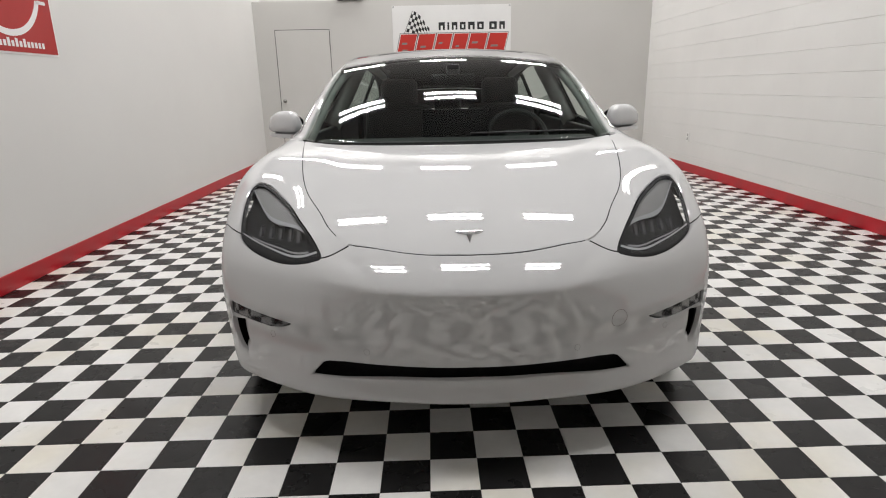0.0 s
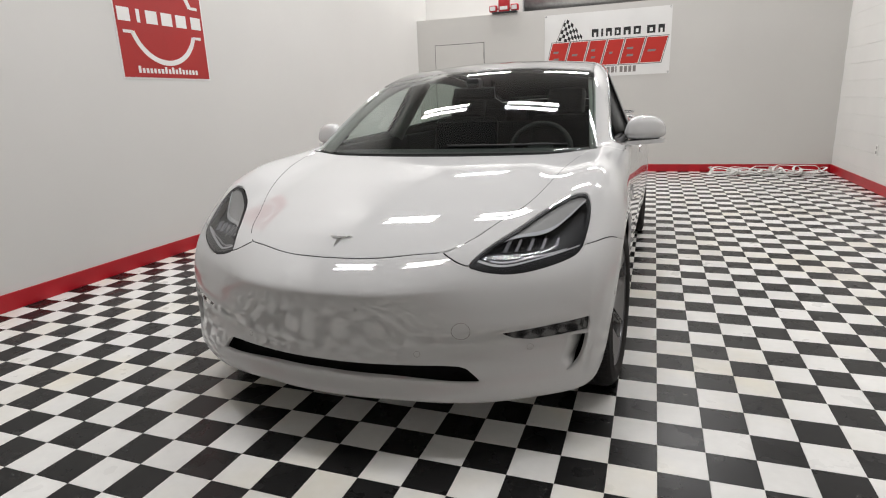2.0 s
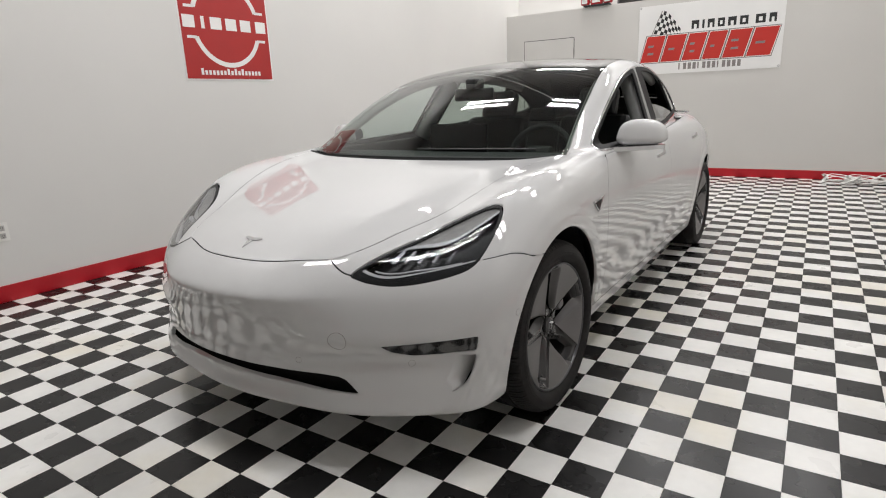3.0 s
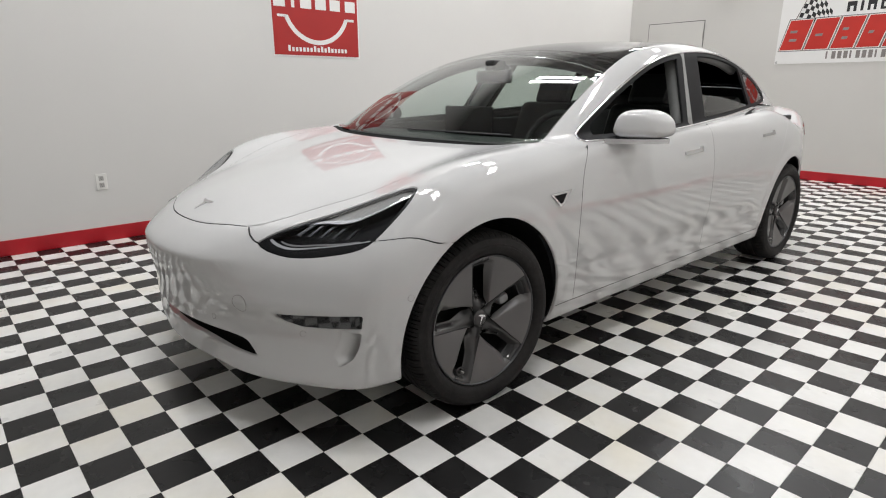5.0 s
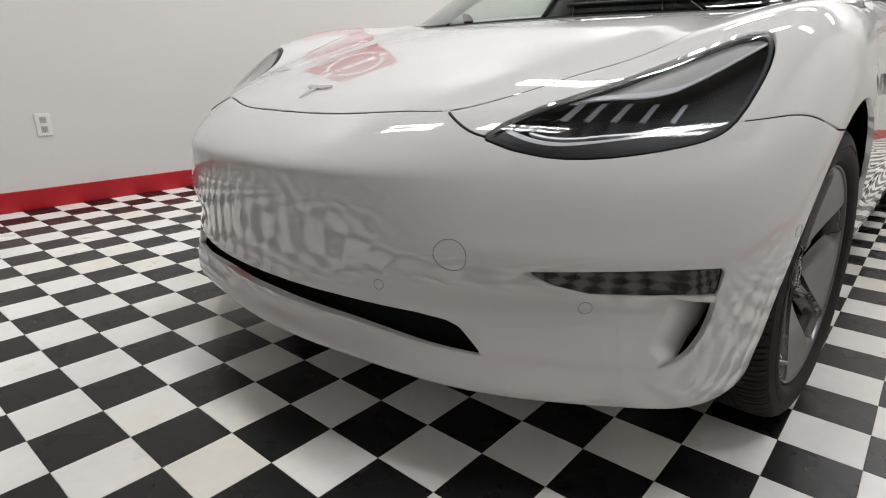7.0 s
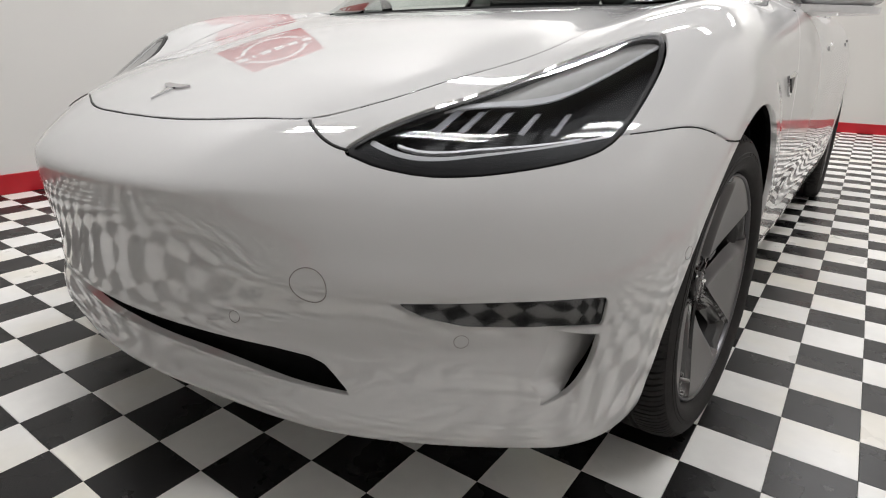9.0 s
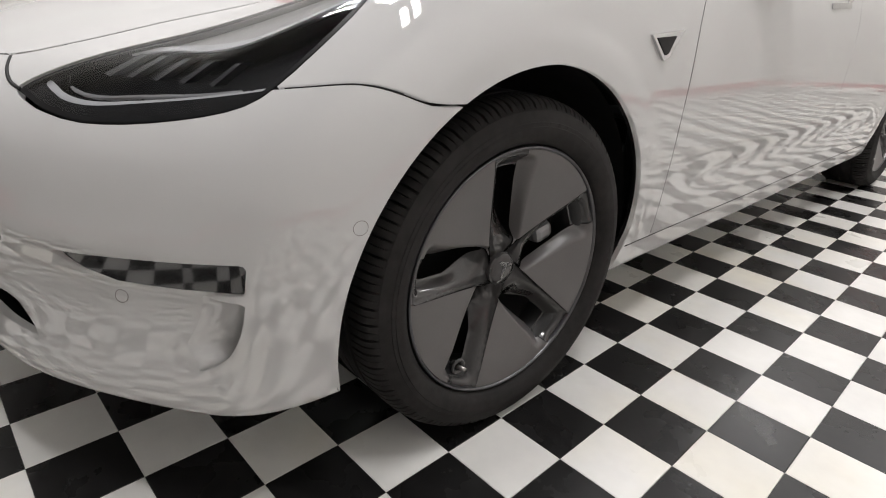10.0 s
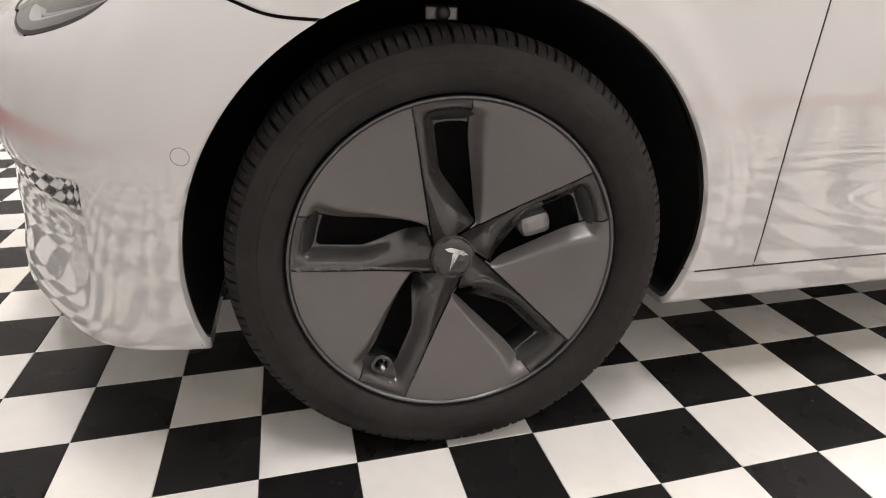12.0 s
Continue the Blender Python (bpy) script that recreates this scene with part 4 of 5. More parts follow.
def slot_test(v):
    a, r = sector(v)
    edge = channel_edge(r)
    return smin(smin((a - slot_start(r)) * r, (edge - 0.004 - a) * r, 0.010), smin(0.206 - r, r - 0.060, 0.012), 0.008)


def petal_test(v):
    a, r = sector(v)
    return np.minimum(a - channel_edge(r) + 0.01, 2 * math.pi / 5 - 0.0022 / r - a) * r


rv, rf = lathe([(-0.10, 0.232), (-0.09, 0.208), (0.06, 0.206), (0.080, 0.220), (0.088, 0.2385)], 120, "x")
wheel = part("wheel", mesh_of("wheel", rv, [q[::-1] for q in rf]), TRIM_BLACK, car, "dark grey five-petal aero wheel", at=pose(HUB_X, AXLES[0], HUB_Z, 0, -1.2, -3))
rv, rf = lathe([(0.088, 0.2385), (0.0990, 0.2396), (0.1030, 0.2418), (0.1030, 0.2444), (0.099, 0.2468), (0.086, 0.2472)], 120, "x")
part("rim_flange", mesh_of("rim_flange", rv, [q[::-1] for q in rf]), RIM_SILVER, wheel, "thin bare metal rim edge")
part("tyre", tyre_mesh(), RUBBER, wheel, "black road tyre with a plain sidewall")
def biggest(v, f, middle):
    """The one piece of a cut skin that lies about the given direction."""
    root = list(range(len(v)))

    def find(i):
        while root[i] != i:
            root[i] = root[root[i]]
            i = root[i]
        return i
    for q in f:
        for i in q[1:]:
            root[find(i)] = find(q[0])
    ids = np.array([find(i) for i in range(len(v))])
    best = max(set(ids.tolist()), key=lambda k: (ids == k).sum() * (1.0 if np.cos(np.arctan2(v[ids == k, 2].mean(), v[ids == k, 1].mean()) - middle) > 0.8 else 0.01))
    return tidy(v, [q for q in f if ids[q[0]] == best])


v, f = cover_mesh()
v, f = clipped(v, f, -slot_test(v))
for keep, name, mat, label in ((1, "aero_petal", COVER, "matt grey aero petal"), (-1, "aero_channel", COVER_GLOSS, "glossy dark channel between two petals")):
    for k in range(5):
        a, _ = sector(v)
        middle = math.radians(106 - 72 * k - (45 if keep == 1 else 8))
        near = np.cos(np.arctan2(v[:, 2], v[:, 1]) - middle) - math.cos(math.radians(60))
        pv, pf = clipped(v, f, np.where(near > 0, keep * petal_test(v) - 0.0011, -0.01))
        pv, pf = biggest(pv, pf, middle)
        pv[:, 0] = 0.087 + cover_depth(pv)
        part(name, mesh_of(name, pv, pf), mat, wheel, label)
# shade behind the slots is put in as a black dish; no spokes modelled
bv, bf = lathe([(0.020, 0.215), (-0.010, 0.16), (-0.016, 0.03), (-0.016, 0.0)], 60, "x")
part("wheel_dish", mesh_of("wheel_dish", bv, [q[::-1] for q in bf]), LINER, wheel, "plain black dish standing in for the shade behind the cover")
hv, hf = lathe([(0.052, 0.035), (0.068, 0.0345), (0.0695, 0.0335), (0.0675, 0.0320), (0.0705, 0.0300), (0.0725, 0.018), (0.0730, 0.0001)], 48, "x")
part("hub_cap", mesh_of("hub_cap", hv, [q[::-1] for q in hf]), COVER_GLOSS, wheel, "gloss grey hub cap")
turned_by = math.radians(-18)
for outline in ([(-0.019, 0.012), (-0.010, 0.0165), (0.010, 0.0165), (0.019, 0.012), (0.012, 0.009), (-0.012, 0.009)], [(-0.005, 0.0085), (0.005, 0.0085), (0.0005, -0.020), (-0.0005, -0.020)]):
    bm = bmesh.new()
    c, s = math.cos(turned_by), math.sin(turned_by)
    slab(bm, [(c * a - s * b, s * a + c * b) for a, b in outline], 0.004, Matrix.Translation((0.0748, 0, 0)) @ pose(0, 0, 0, 90, 0, 90))
    part("hub_badge", bm, CHROME, wheel, "bright badge")
for k in range(6):
    a = k * math.pi / 3 + 0.4
    bm = boxed(0.0665, 0.0708, -0.006, 0.006, 0.0300, 0.0335)
    bm.transform(pose(0, 0, 0, math.degrees(a)))
    part("hub_notch", bm, GAP, wheel)
va = math.radians(236)
vv, vf = tube([(0.067, 0.207 * math.cos(va), 0.207 * math.sin(va)), (0.104, 0.203 * math.cos(va), 0.203 * math.sin(va))], 0.0045, 10)
part("valve", mesh_of("valve", vv, vf), STEEL, wheel, "metal tyre valve")
vv, vf = lathe([(0.0, 0.017), (0.004, 0.015), (0.002, 0.010), (-0.012, 0.008)], 24, "x")
part("valve_recess", mesh_of("valve_recess", vv + [0.0845, 0.205 * math.cos(va), 0.205 * math.sin(va)], [q[::-1] for q in vf]), COVER_GLOSS, wheel)
bm = boxed(0.005, 0.056, 0.115, 0.165, -0.014, 0.024, bevel=0.012)
bm.transform(pose(0, 0, 0, 15))
part("brake_caliper", bm, CALIPER, wheel, "light grey brake caliper")
# raised marks on the sidewall, worn and unreadable
for start, count, gap in ((150, 8, 6.0), (60, 5, 5.0), (330, 6, 5.5)):
    for k in range(count):
        q = math.radians(start + k * gap)
        bm = boxed(0.1140, 0.1167, -0.008, 0.008, 0.2832, 0.2888)
        bm.transform(pose(0, 0, 0, math.degrees(q) - 90))
        part("sidewall_mark", bm, RUBBER, wheel)
for axle, turn in ((AXLES[1], 1), (AXLES[0], -1), (AXLES[1], -1)):
    copy_thing(wheel, pose(HUB_X * turn, axle, HUB_Z, 0 if turn == 1 else 40, 0, (0 if turn == 1 else 180) - (3 if axle == AXLES[0] else 0)))

# ---------------------------------------------------------------- inside the car
def rounded(x0, x1, y0, y1, z0, z1, r, seg=3):
    return boxed(x0, x1, y0, y1, z0, z1, bevel=r, seg=seg)


def leaning(bm, angle, at):
    """Tilt a piece back by an angle about the line y, z = at."""
    bm.transform(Matrix.Translation((0, *at)) @ pose(0, 0, 0, -angle) @ Matrix.Translation((0, -at[0], -at[1])))
    return bm


part("cabin_floor", boxed(-0.78, 0.78, 1.30, 3.9, 0.27, 0.30), CARPET, car, "dark carpet")
for turn in (1, -1):
    for test, name in (((1.40, 2.53), "door_card"), ((2.54, 3.4), "rear_door_card")):
        part(name, rounded(*sorted((0.765 * turn, 0.80 * turn)), *test, 0.32, 0.935, 0.012), SEAT_BLACK, car, "black inner door panel")
    part("cabin_side", rounded(*sorted((0.72 * turn, 0.75 * turn)), 3.4, 4.1, 0.32, 0.96, 0.012), SEAT_BLACK, car)
bm = bmesh.new()
profile = [(1.16, 0.60), (1.20, 0.885), (1.30, 0.905), (1.50, 0.915), (1.64, 0.905), (1.70, 0.875), (1.715, 0.80), (1.69, 0.70), (1.60, 0.55)]
slab(bm, profile[::-1], 1.42, Matrix(((0, 0, 1, 0.71), (1, 0, 0, 0), (0, 1, 0, 0), (0, 0, 0, 1))))
dash = part("dashboard", bm, SEAT_BLACK, car, "plain black dashboard with a wood strip")
part("wood_strip", rounded(-0.69, 0.69, 1.702, 1.722, 0.80, 0.845, 0.004), DASH_WOOD, dash, "slim open-pore wood strip")
part("centre_screen", rounded(-0.175, 0.185, 1.60, 1.615, 0.85, 1.055, 0.006), SCREEN_BLACK, dash, "black centre touchscreen")
part("centre_console", rounded(-0.13, 0.13, 1.75, 2.7, 0.30, 0.58, 0.03), SEAT_BLACK, car, "black centre console")
wheel_v, wheel_f = lathe([(0.016 * math.sin(a), 0.178 + 0.016 * math.cos(a)) for a in np.linspace(0, 2 * math.pi, 13)], 48, "y")
steer = part("steering_wheel", mesh_of("steering_wheel", wheel_v, wheel_f), SEAT_BLACK, car, "black steering wheel", at=pose(0.37, 1.86, 0.86, -24))
part("steering_hub", rounded(-0.075, 0.075, -0.03, 0.02, -0.06, 0.06, 0.02), SEAT_BLACK, steer)
part("steering_spoke", rounded(-0.17, 0.17, -0.012, 0.006, -0.015, 0.018, 0.005), SEAT_BLACK, steer)


def front_seat(x):
    seat = part("front_seat", rounded(x - 0.25, x + 0.25, 2.08, 2.58, 0.40, 0.60, 0.05), SEAT_BLACK, car, "black upholstered front seat")
    part("backrest", leaning(rounded(x - 0.245, x + 0.245, 2.52, 2.66, 0.50, 1.08, 0.06), 22, (2.6, 0.55)), SEAT_BLACK, seat)
    part("headrest", leaning(rounded(x - 0.135, x + 0.135, 2.53, 2.63, 1.06, 1.27, 0.045), 22, (2.6, 0.55)), SEAT_BLACK, seat)


front_seat(0.37)
front_seat(-0.37)
bench = part("rear_bench", rounded(-0.66, 0.66, 3.0, 3.5, 0.42, 0.60, 0.05), SEAT_BLACK, car, "black rear bench seat")
part("rear_backrest", leaning(rounded(-0.66, 0.66, 3.42, 3.55, 0.5, 1.00, 0.05), 24, (3.5, 0.55)), SEAT_BLACK, bench)
for x in (-0.42, 0.0, 0.42):
    part("rear_headrest", leaning(rounded(x - 0.12, x + 0.12, 3.43, 3.52, 0.99, 1.12, 0.035), 24, (3.5, 0.55)), SEAT_BLACK, bench)
part("parcel_shelf", boxed(-0.62, 0.62, 3.68, 4.20, 0.93, 0.95), CARPET, car)
mirror_v, mirror_f = tube([(a, 1.80 + 0.15 * a * a, 1.205) for a in np.linspace(-0.12, 0.12, 9)], 0.035, 10, flat=1.0)
mirror_v[:, 1] = 1.80 + (mirror_v[:, 1] - 1.80) * 0.5
part("rear_view_mirror", mesh_of("rear_view_mirror", mirror_v, mirror_f), SCREEN_BLACK, car, "frameless black rear-view mirror")
part("mirror_stalk", rounded(-0.035, 0.035, 1.76, 1.86, 1.235, 1.290, 0.012), TRIM_BLACK, car)
rail_y = np.linspace(1.34, 3.5, 24)
for turn in (1, -1):
    p = np.column_stack([glass_side(rail_y) - 0.005, rail_y, np.zeros_like(rail_y) + 1.2])
    p = put_on(p, 2) - [0.0, 0.0, 0.05]
    v, f = tube(p * [turn, 1, 1], 0.028, 8)
    part("roof_lining", mesh_of("roof_lining", v, f), GREY_TRIM, car, "light grey pillar and roof lining")
    z = np.linspace(0.93, 1.31, 8)
    p = np.column_stack([CAB(pillar(z)) - 0.46 * (z - 0.93) - 0.055, pillar(z) + 0.085, z])
    v, f = tube(p * [turn, 1, 1], 0.055, 8)
    part("centre_pillar", mesh_of("centre_pillar", v, f), GREY_TRIM, car, "grey pillar trim")
for turn in (-1, 1):
    p = np.column_stack([np.linspace(0.06, 0.62, 12) * 1.0, 1.155 + 0.28 * np.linspace(0.06, 0.62, 12) ** 2 + 0.0, np.full(12, 0.95)])
    p = put_on(p, 2) + [0, 0, 0.006]
    v, f = tube(p * [turn, 1, 1] if turn == 1 else p * [1, 1, 1] - [0.62, 0.0, 0], 0.005, 6)
    part("wiper", mesh_of("wiper", v, f), TRIM_BLACK, car, "black wiper blade at rest") if turn == 1 else None

# ---------------------------------------------------------------- fittings of the room
WEST_FACE = Matrix(((0, 0, 1, WEST), (1, 0, 0, 0), (0, 1, 0, 0), (0, 0, 0, 1)))
NORTH_FACE = Matrix(((1, 0, 0, 0), (0, 0, -1, NORTH), (0, 1, 0, 0), (0, 0, 0, 1)))


def rect(x0, x1, y0, y1):
    return [(x0, y0), (x1, y0), (x1, y1), (x0, y1)]


def flat(name, outline, face, out, thick, mat, parent=None, label=""):
    bm = slab(bmesh.new(), outline, thick, face @ Matrix.Translation((0, 0, out)))
    bmesh.ops.recalc_face_normals(bm, faces=bm.faces[:])
    return part(name, bm, mat, parent, label, smooth=False)


# red sign on the west wall: a white ring broken by a word, and a line of small writing, as plain shapes
sign = thing("wall_sign", "square red wall sign with a broken white ring emblem", "sign")
SY, SZ, SW = 2.295, 1.890, 0.445
flat("sign_board", rect(SY - SW, SY + SW, 1.44, 2.35), WEST_FACE, 0.006, 0.005, SIGN_RED, sign)
flat("sign_border", rect(SY - SW - 0.012, SY + SW + 0.012, 1.428, 2.362), WEST_FACE, 0.0035, 0.003, SIGN_WHITE, sign, "thin pale edge")


def arc(r0, r1, a0, a1, cx, cy, n=28):
    q = np.radians(np.linspace(a0, a1, n))
    return [(cx + r1 * math.cos(a), cy + r1 * math.sin(a)) for a in q] + [(cx + r0 * math.cos(a), cy + r0 * math.sin(a)) for a in q[::-1]]


for a0, a1 in ((200.5, 339.5), (20.5, 159.5)):
    flat("sign_ring", arc(0.315, 0.355, a0, a1, SY, SZ), WEST_FACE, 0.0075, 0.001, SIGN_WHITE, sign, "white arc of the emblem")
    s = -1 if a0 > 180 else 1
    for side in (-1, 1):
        x = SY + side * 0.355
        flat("sign_serif", rect(x - 0.045, x + 0.045, SZ + s * 0.120 - 0.011, SZ + s * 0.120 + 0.011), WEST_FACE, 0.0075, 0.001, SIGN_WHITE, sign)
for k in range(6):
    x = SY - 0.372 + (0.0, 0.132, 0.262, 0.415, 0.568, 0.735)[k]
    w = 0.056 if k != 1 else 0.016
    flat("sign_letter", rect(x - w, x + w, SZ - 0.047, SZ + 0.05), WEST_FACE, 0.0075, 0.001, SIGN_WHITE, sign, "white block of writing")
for k in range(17):
    x = SY - 0.300 + k * 0.0372
    h = 0.052 if k in (0, 7, 9, 11) else 0.036
    flat("sign_writing", rect(x - 0.012, x + 0.012, 1.472, 1.472 + h), WEST_FACE, 0.0075, 0.001, SIGN_WHITE, sign)

# banner on the back wall: checkered flag, a dark word, a slanted red word and a line of digits, all as plain shapes
banner = thing("wall_banner", "white vinyl banner with a checkered flag and red block lettering", "banner")
flat("banner_sheet", rect(-0.64, 1.175, 1.435, 2.36), NORTH_FACE, 0.006, 0.004, BANNER, banner)
for bx in (-0.62, 1.155):
    for bz in (1.455, 2.34):
        flat("eyelet", arc(0.006, 0.014, 0, 350, bx, bz, 16), NORTH_FACE, 0.0075, 0.001, DUCT, banner)


def flag_point(u, w):
    """A waving flag: u along, w up, both 0 to 1."""
    return (-0.435 + 0.10 * w + 0.34 * u - 0.08 * u * w, 1.955 + 0.31 * w - 0.16 * u + 0.05 * math.sin(3.2 * u + 0.6) - 0.05 * u * w)


for i in range(8):
    for j in range(6):
        if (i + j) % 2 == 0:
            u0, u1, w0, w1 = i / 8, (i + 1) / 8, j / 6, (j + 1) / 6
            flat("flag_check", [flag_point(u0, w0), flag_point(u1, w0), flag_point(u1, w1), flag_point(u0, w1)], NORTH_FACE, 0.0075, 0.001, INK_BLACK, banner)
flat("flag_pole", [(-0.51, 1.86), (-0.50, 1.86), (-0.325, 2.28), (-0.335, 2.28)], NORTH_FACE, 0.0078, 0.001, INK_GREY, banner)
x = 0.065
for k, w in enumerate((0.095, 0.028, 0.085, 0.085, 0.10, 0.10, 0.0, 0.115, 0.085)):
    if w:
        flat("banner_letter", rect(x, x + w, 2.005, 2.115), NORTH_FACE, 0.0075, 0.001, INK_BLACK, banner, "black block of writing")
        if w > 0.03:
            flat("letter_gap", rect(x + w * 0.32, x + w * 0.68, 2.030 if k % 2 else 2.005, 2.080 if k % 2 else 2.065), NORTH_FACE, 0.0082, 0.001, BANNER, banner)
    x += w + 0.040 if w else 0.045
x = -0.60
for k, w in enumerate((0.27, 0.27, 0.25, 0.24, 0.28, 0.30)):
    lean = 0.09
    for grow, mat, out in ((0.022, INK_GREY, 0.0070), (0.012, SIGN_WHITE, 0.0078), (0.004, INK_RED, 0.0086)):
        flat("banner_word", [(x - grow, 1.605 - grow), (x + w - 0.03 + grow, 1.605 - grow), (x + w - 0.03 + lean + grow, 1.945 + grow), (x + lean - grow, 1.945 + grow)], NORTH_FACE, out, 0.0007, mat, banner)
    for z in (1.70, 1.80) if k in (0, 2, 4) else (1.75,):
        flat("word_gap", [(x + 0.09, z), (x + w - 0.10, z), (x + w - 0.09, z + 0.03), (x + 0.10, z + 0.03)], NORTH_FACE, 0.0094, 0.0007, INK_GREY, banner)
    x += w + 0.012
for k in range(13):
    x = -0.076 + k * 0.062
    flat("banner_digit", rect(x, x + (0.042 if k not in (0, 4, 8) else 0.018), 1.482, 1.568), NORTH_FACE, 0.0075, 0.001, INK_GREY, banner)

# flush door in the back wall
door = tagged(thing("door_1", "flush white door with a small lever, closed", "door"), kind="structure")
DX0, DX1, DH = -2.44, -1.61, 2.045
part("door_leaf", boxed(DX0 + 0.004, DX1 - 0.004, NORTH - 0.006, NORTH + 0.03, 0.006, DH - 0.004, bevel=0.002), DOOR_PAINT, door)
for a, b, c, d in ((DX0 - 0.004, DX0 + 0.004, 0.004, DH), (DX1 - 0.004, DX1 + 0.004, 0.004, DH), (DX0 - 0.004, DX1 + 0.004, DH - 0.004, DH + 0.004)):
    part("door_gap", boxed(a, b, NORTH - 0.003, NORTH + 0.01, c, d), GAP, door)
v, f = lathe([(0.0, 0.026), (-0.008, 0.024), (-0.012, 0.012), (-0.03, 0.011), (-0.034, 0.022), (-0.052, 0.026), (-0.064, 0.018), (-0.066, 0.0)], 28, "y")
part("door_handle", mesh_of("door_handle", v + [DX0 + 0.07, NORTH - 0.006, 1.0], f), STEEL, door, "round metal door knob")
for z in (0.25, 1.05, 1.85):
    part("hinge", boxed(DX1 - 0.009, DX1 + 0.009, NORTH - 0.016, NORTH - 0.004, z - 0.05, z + 0.05, bevel=0.003), STEEL, door, "steel hinge")


def socket(name, at):
    top = thing("power_outlet", "white double power outlet on the wall", "outlet", at, group="power outlets")
    part("cover_plate", boxed(-0.038, 0.038, -0.007, 0.0, -0.061, 0.061, bevel=0.003), PLASTIC_WHITE, top)
    for z in (-0.0255, 0.0255):
        face = part("receptacle", boxed(-0.0165, 0.0165, -0.0095, -0.006, z - 0.0175, z + 0.0175, bevel=0.0015), SOCKET_FACE, top)
        for x, h in ((-0.006, 0.005), (0.006, 0.004)):
            part("slot", boxed(x - 0.0012, x + 0.0012, -0.0102, -0.009, z - h + 0.003, z + h + 0.003), SLOT_DARK, face)
        part("ground_hole", boxed(-0.0025, 0.0025, -0.0102, -0.009, z - 0.0115, z - 0.0070), SLOT_DARK, face)
    return top


socket("power_outlet", pose(WEST, 0.338, 0.462, 0, 0, 90))
socket("power_outlet", pose(EAST - 0.0035, 6.09, 0.455, 0, 0, -90))

# emergency light on the ledge, and the metal housing over the wall
lamp = thing("emergency_light", "red emergency light with two square lamp heads", "emergency light", pose(-1.275, NORTH + 0.10, LEDGE))
part("bracket", boxed(-0.18, 0.20, -0.16, 0.02, -0.002, 0.022, bevel=0.004), TRIM_BLACK, lamp, "dark shelf bracket")
part("housing", boxed(-0.085, 0.085, -0.13, -0.04, 0.022, 0.30, bevel=0.012), ALARM_RED, lamp, "red housing")
part("face", boxed(-0.06, 0.06, -0.134, -0.128, 0.05, 0.10, bevel=0.003), CLEAR_LAMP, lamp)
for x in (-0.17, 0.17):
    head = part("lamp_head", boxed(x - 0.062, x + 0.062, -0.14, -0.06, 0.026, 0.125, bevel=0.02), ALARM_RED, lamp, "red lamp head")
    part("lamp_glass", boxed(x - 0.042, x + 0.042, -0.147, -0.138, 0.044, 0.107, bevel=0.012), CLEAR_LAMP, head, "clear lamp glass")
    part("neck", boxed(min(x, 0.075 * np.sign(x)) , max(x, 0.075 * np.sign(x)), -0.10, -0.08, 0.06, 0.08, bevel=0.004), ALARM_RED, lamp)
hood = thing("shutter_housing", "grey metal shutter housing above the back wall", "shutter housing", pose(0.25, NORTH + 0.28, LEDGE))
v, f = lathe([(-1.26, 0.0), (-1.26, 0.15), (1.26, 0.15), (1.26, 0.0)], 28, "x")
part("drum", mesh_of("drum", v + [0, 0, 0.175], f), DUCT, hood, "grey metal drum")
for x in (-1.25, 1.25):
    part("end_plate", boxed(x - 0.008, x + 0.008, -0.16, 0.16, -0.002, 0.34, bevel=0.004), DUCT, hood)

# thin crumpled white strips lying along the back wall
for k in range(5):
    rng = random.Random(40 + k)
    cx, cy = 1.98 + k * 0.27 + rng.uniform(-0.05, 0.05), NORTH - 0.22 - rng.uniform(0, 0.12)
    heap = thing("packing_frames", "bent white paper frames in a loose heap on the floor", "packaging", pose(cx, cy, 0, 0, 0, rng.uniform(-25, 25)), group="loose paper frames by the back wall")
    for j in range(5):
        w, d, h = rng.uniform(0.16, 0.24), rng.uniform(0.07, 0.12), rng.uniform(0.01, 0.10)
        n = 16
        pts = []
        for i in range(n):
            a = 2 * math.pi * i / n
            ex, ey = math.cos(a), math.sin(a)
            pts.append((w * np.sign(ex) * abs(ex) ** 0.4, d * np.sign(ey) * abs(ey) ** 0.4 + 0.03 * j - 0.06, 0.010 + h * max(0, ex * math.cos(j * 2) + ey * math.sin(j * 2)) + 0.005 * j))
        v, f = tube(pts, 0.018, 4, closed=True, flat=0.25)
        v[:, 2] = np.maximum(v[:, 2], 0.0005)
        part("paper_frame", mesh_of("paper_frame", v, f, smooth=False), PAPER, heap, "creased white strip")

# ---------------------------------------------------------------- floor tiles and wall blocks, piece by piece


def tile_mesh(mat):
    a, c = TILE / 2 - 0.0003, 0.0008
    v = [(s * (a - i), t * (a - i), z) for i, z in ((c, 0.0), (0, -c), (0, -0.004)) for s, t in ((-1, -1), (1, -1), (1, 1), (-1, 1))]
    f = [(0, 1, 2, 3)] + [(4 * k + i, 4 * k + 4 + i, 4 * k + 4 + (i + 1) % 4, 4 * k + (i + 1) % 4) for k in (0, 1) for i in range(4)]
    me = mesh_of("tile", v, f, smooth=False, turned=False)
    me.materials.append(mat)
    return me


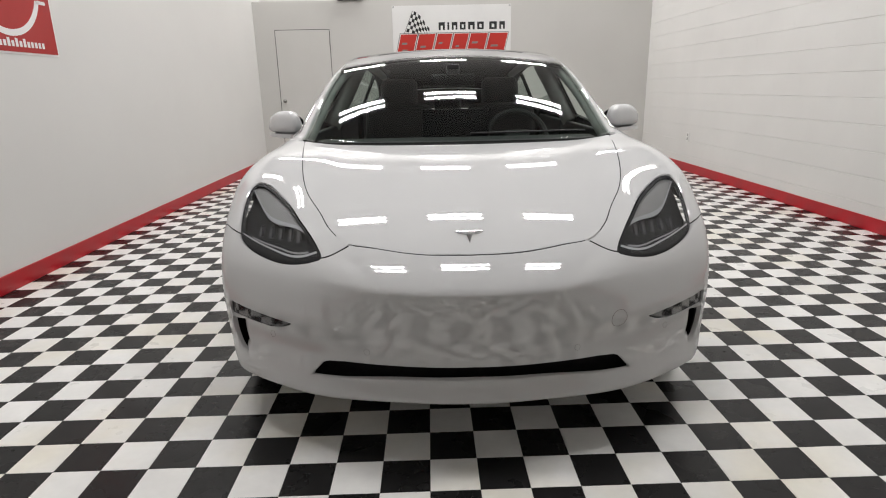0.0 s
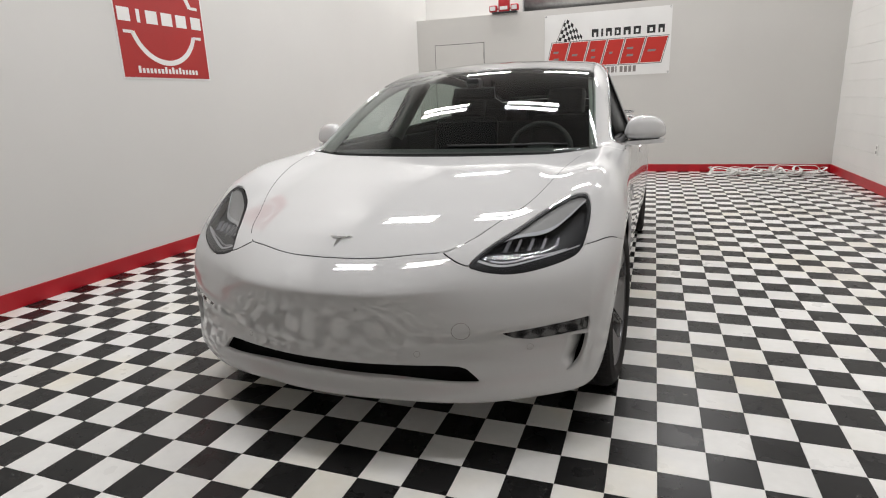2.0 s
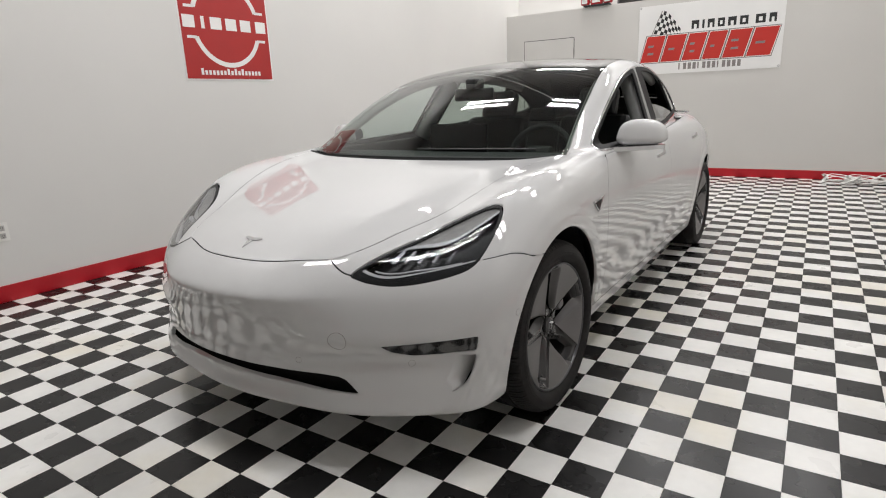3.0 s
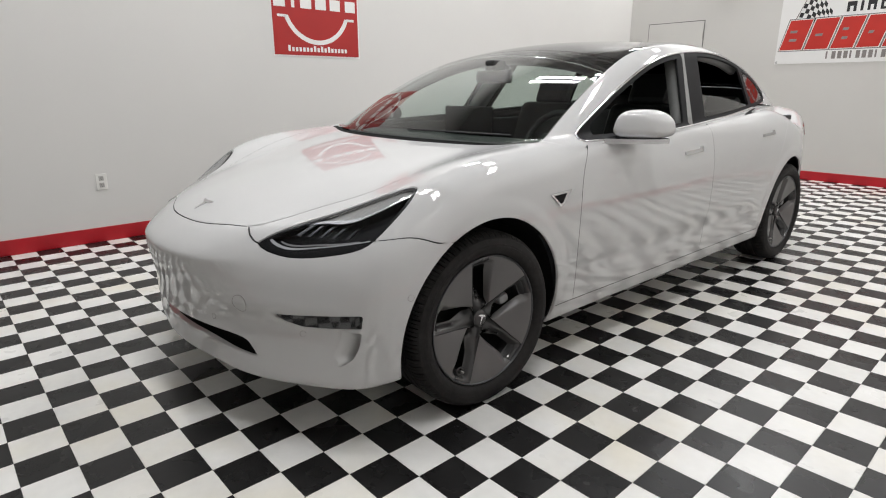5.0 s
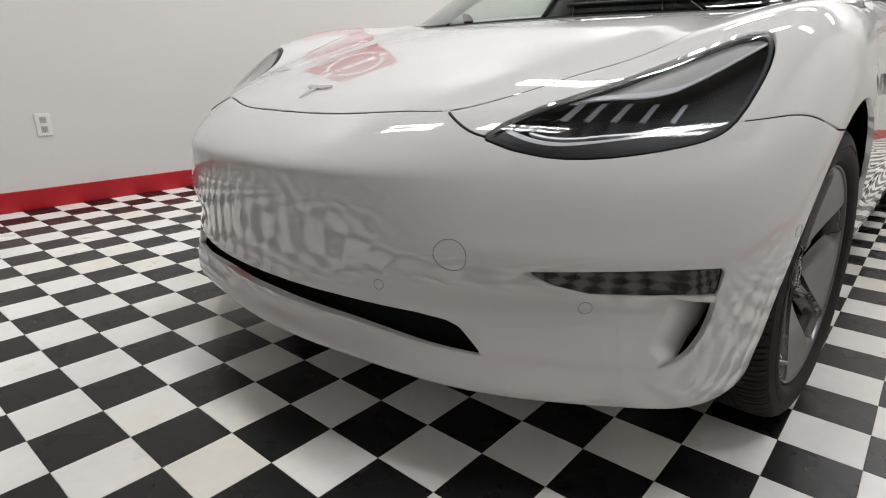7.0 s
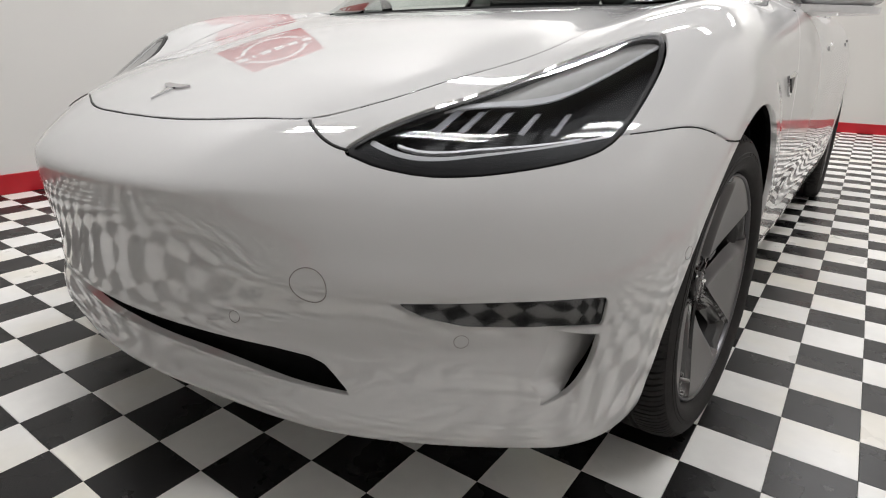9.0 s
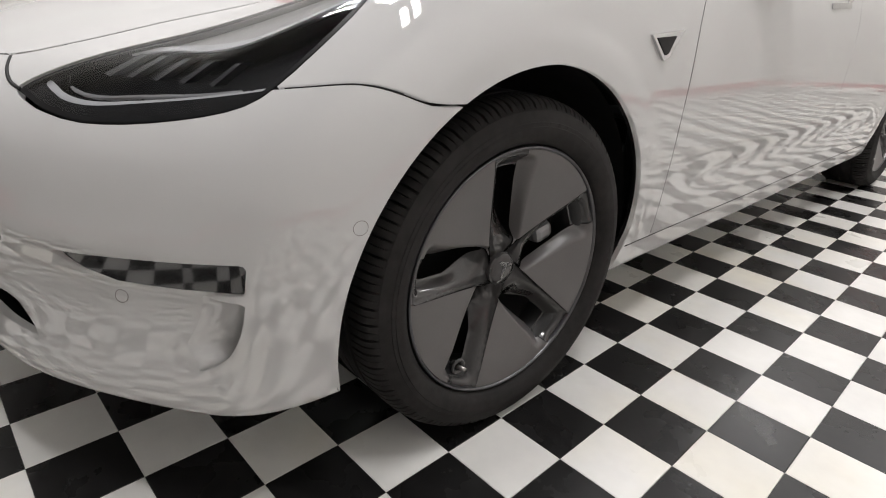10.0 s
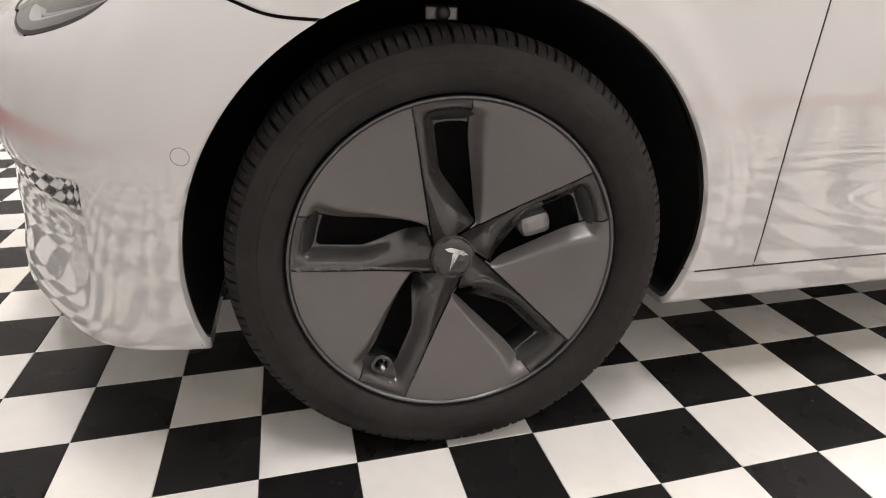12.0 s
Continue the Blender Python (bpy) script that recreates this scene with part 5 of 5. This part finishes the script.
tile_kinds = tile_mesh(WHITE_TILE), tile_mesh(BLACK_TILE)
I0, I1, J0, J1 = math.floor(WEST / TILE), math.ceil(EAST / TILE), math.floor(SOUTH / TILE), math.ceil(NORTH / TILE)
rest_v, rest_f, rest_m = [], [], []
for i in range(I0, I1):
    for j in range(J0, J1):
        black = (i + j) % 2
        if -3 <= i < 15 and -5 <= j < 11:
            t = new("tile", tile_kinds[black])
            t.location = ((i + 0.5) * TILE, (j + 0.5) * TILE, 0)
            t.parent = floor
            continue
        x0, x1 = max(i * TILE + 0.0003, WEST), min((i + 1) * TILE - 0.0003, EAST)
        y0, y1 = max(j * TILE + 0.0003, SOUTH), min((j + 1) * TILE - 0.0003, NORTH)
        n, c = len(rest_v), 0.0008
        rest_v += [(x0 + c, y0 + c, 0), (x1 - c, y0 + c, 0), (x1 - c, y1 - c, 0), (x0 + c, y1 - c, 0), (x0, y0, -c), (x1, y0, -c), (x1, y1, -c), (x0, y1, -c),
                   (x0, y0, -0.004), (x1, y0, -0.004), (x1, y1, -0.004), (x0, y1, -0.004)]
        rest_f += [(n, n + 1, n + 2, n + 3)] + [(n + 4 * k + a, n + 4 * k + 4 + a, n + 4 * k + 4 + (a + 1) % 4, n + 4 * k + (a + 1) % 4) for k in (0, 1) for a in range(4)]
        rest_m += [black] * 9
me = mesh_of("tiles", rest_v, rest_f, smooth=False)
me.materials.append(WHITE_TILE)
me.materials.append(BLACK_TILE)
me.polygons.foreach_set("material_index", rest_m)
tagged(part("tiles", me, None, floor), kind="stuff")

# painted concrete blocks in running bond
block_kinds = {}


def block(y0, y1, z0, z1):
    key = round(y1 - y0, 3), round(z1 - z0, 3)
    if key not in block_kinds:
        block_kinds[key] = mesh_of("block", *bevelled(*key), smooth=False)
        block_kinds[key].materials.append(BLOCK_PAINT)
    ob = new("block", block_kinds[key])
    ob.location = (EAST, y0, z0)
    ob.parent = wall_east


def bevelled(w, h):
    c, d = 0.004, 0.0035
    v = [(-d, 0, c), (-d, w, c), (-d, w, h - c), (-d, 0, h - c), (0.003, 0, 0), (0.003, w, 0), (0.003, w, h), (0.003, 0, h)]
    return v, [(3, 2, 1, 0)] + [(i, (i + 1) % 4, 4 + (i + 1) % 4, 4 + i) for i in range(4)]


for row in range(18):
    z0, y = 0.2032 * row, 0.2 * (row % 2) - 0.4
    while y < NORTH - 0.02:
        y1 = min(y + 0.4064, NORTH)
        if y1 - y > 0.03:
            block(y, y1, z0 + 0.001, min(z0 + 0.2022, HIGH - 0.001))
        y = y1
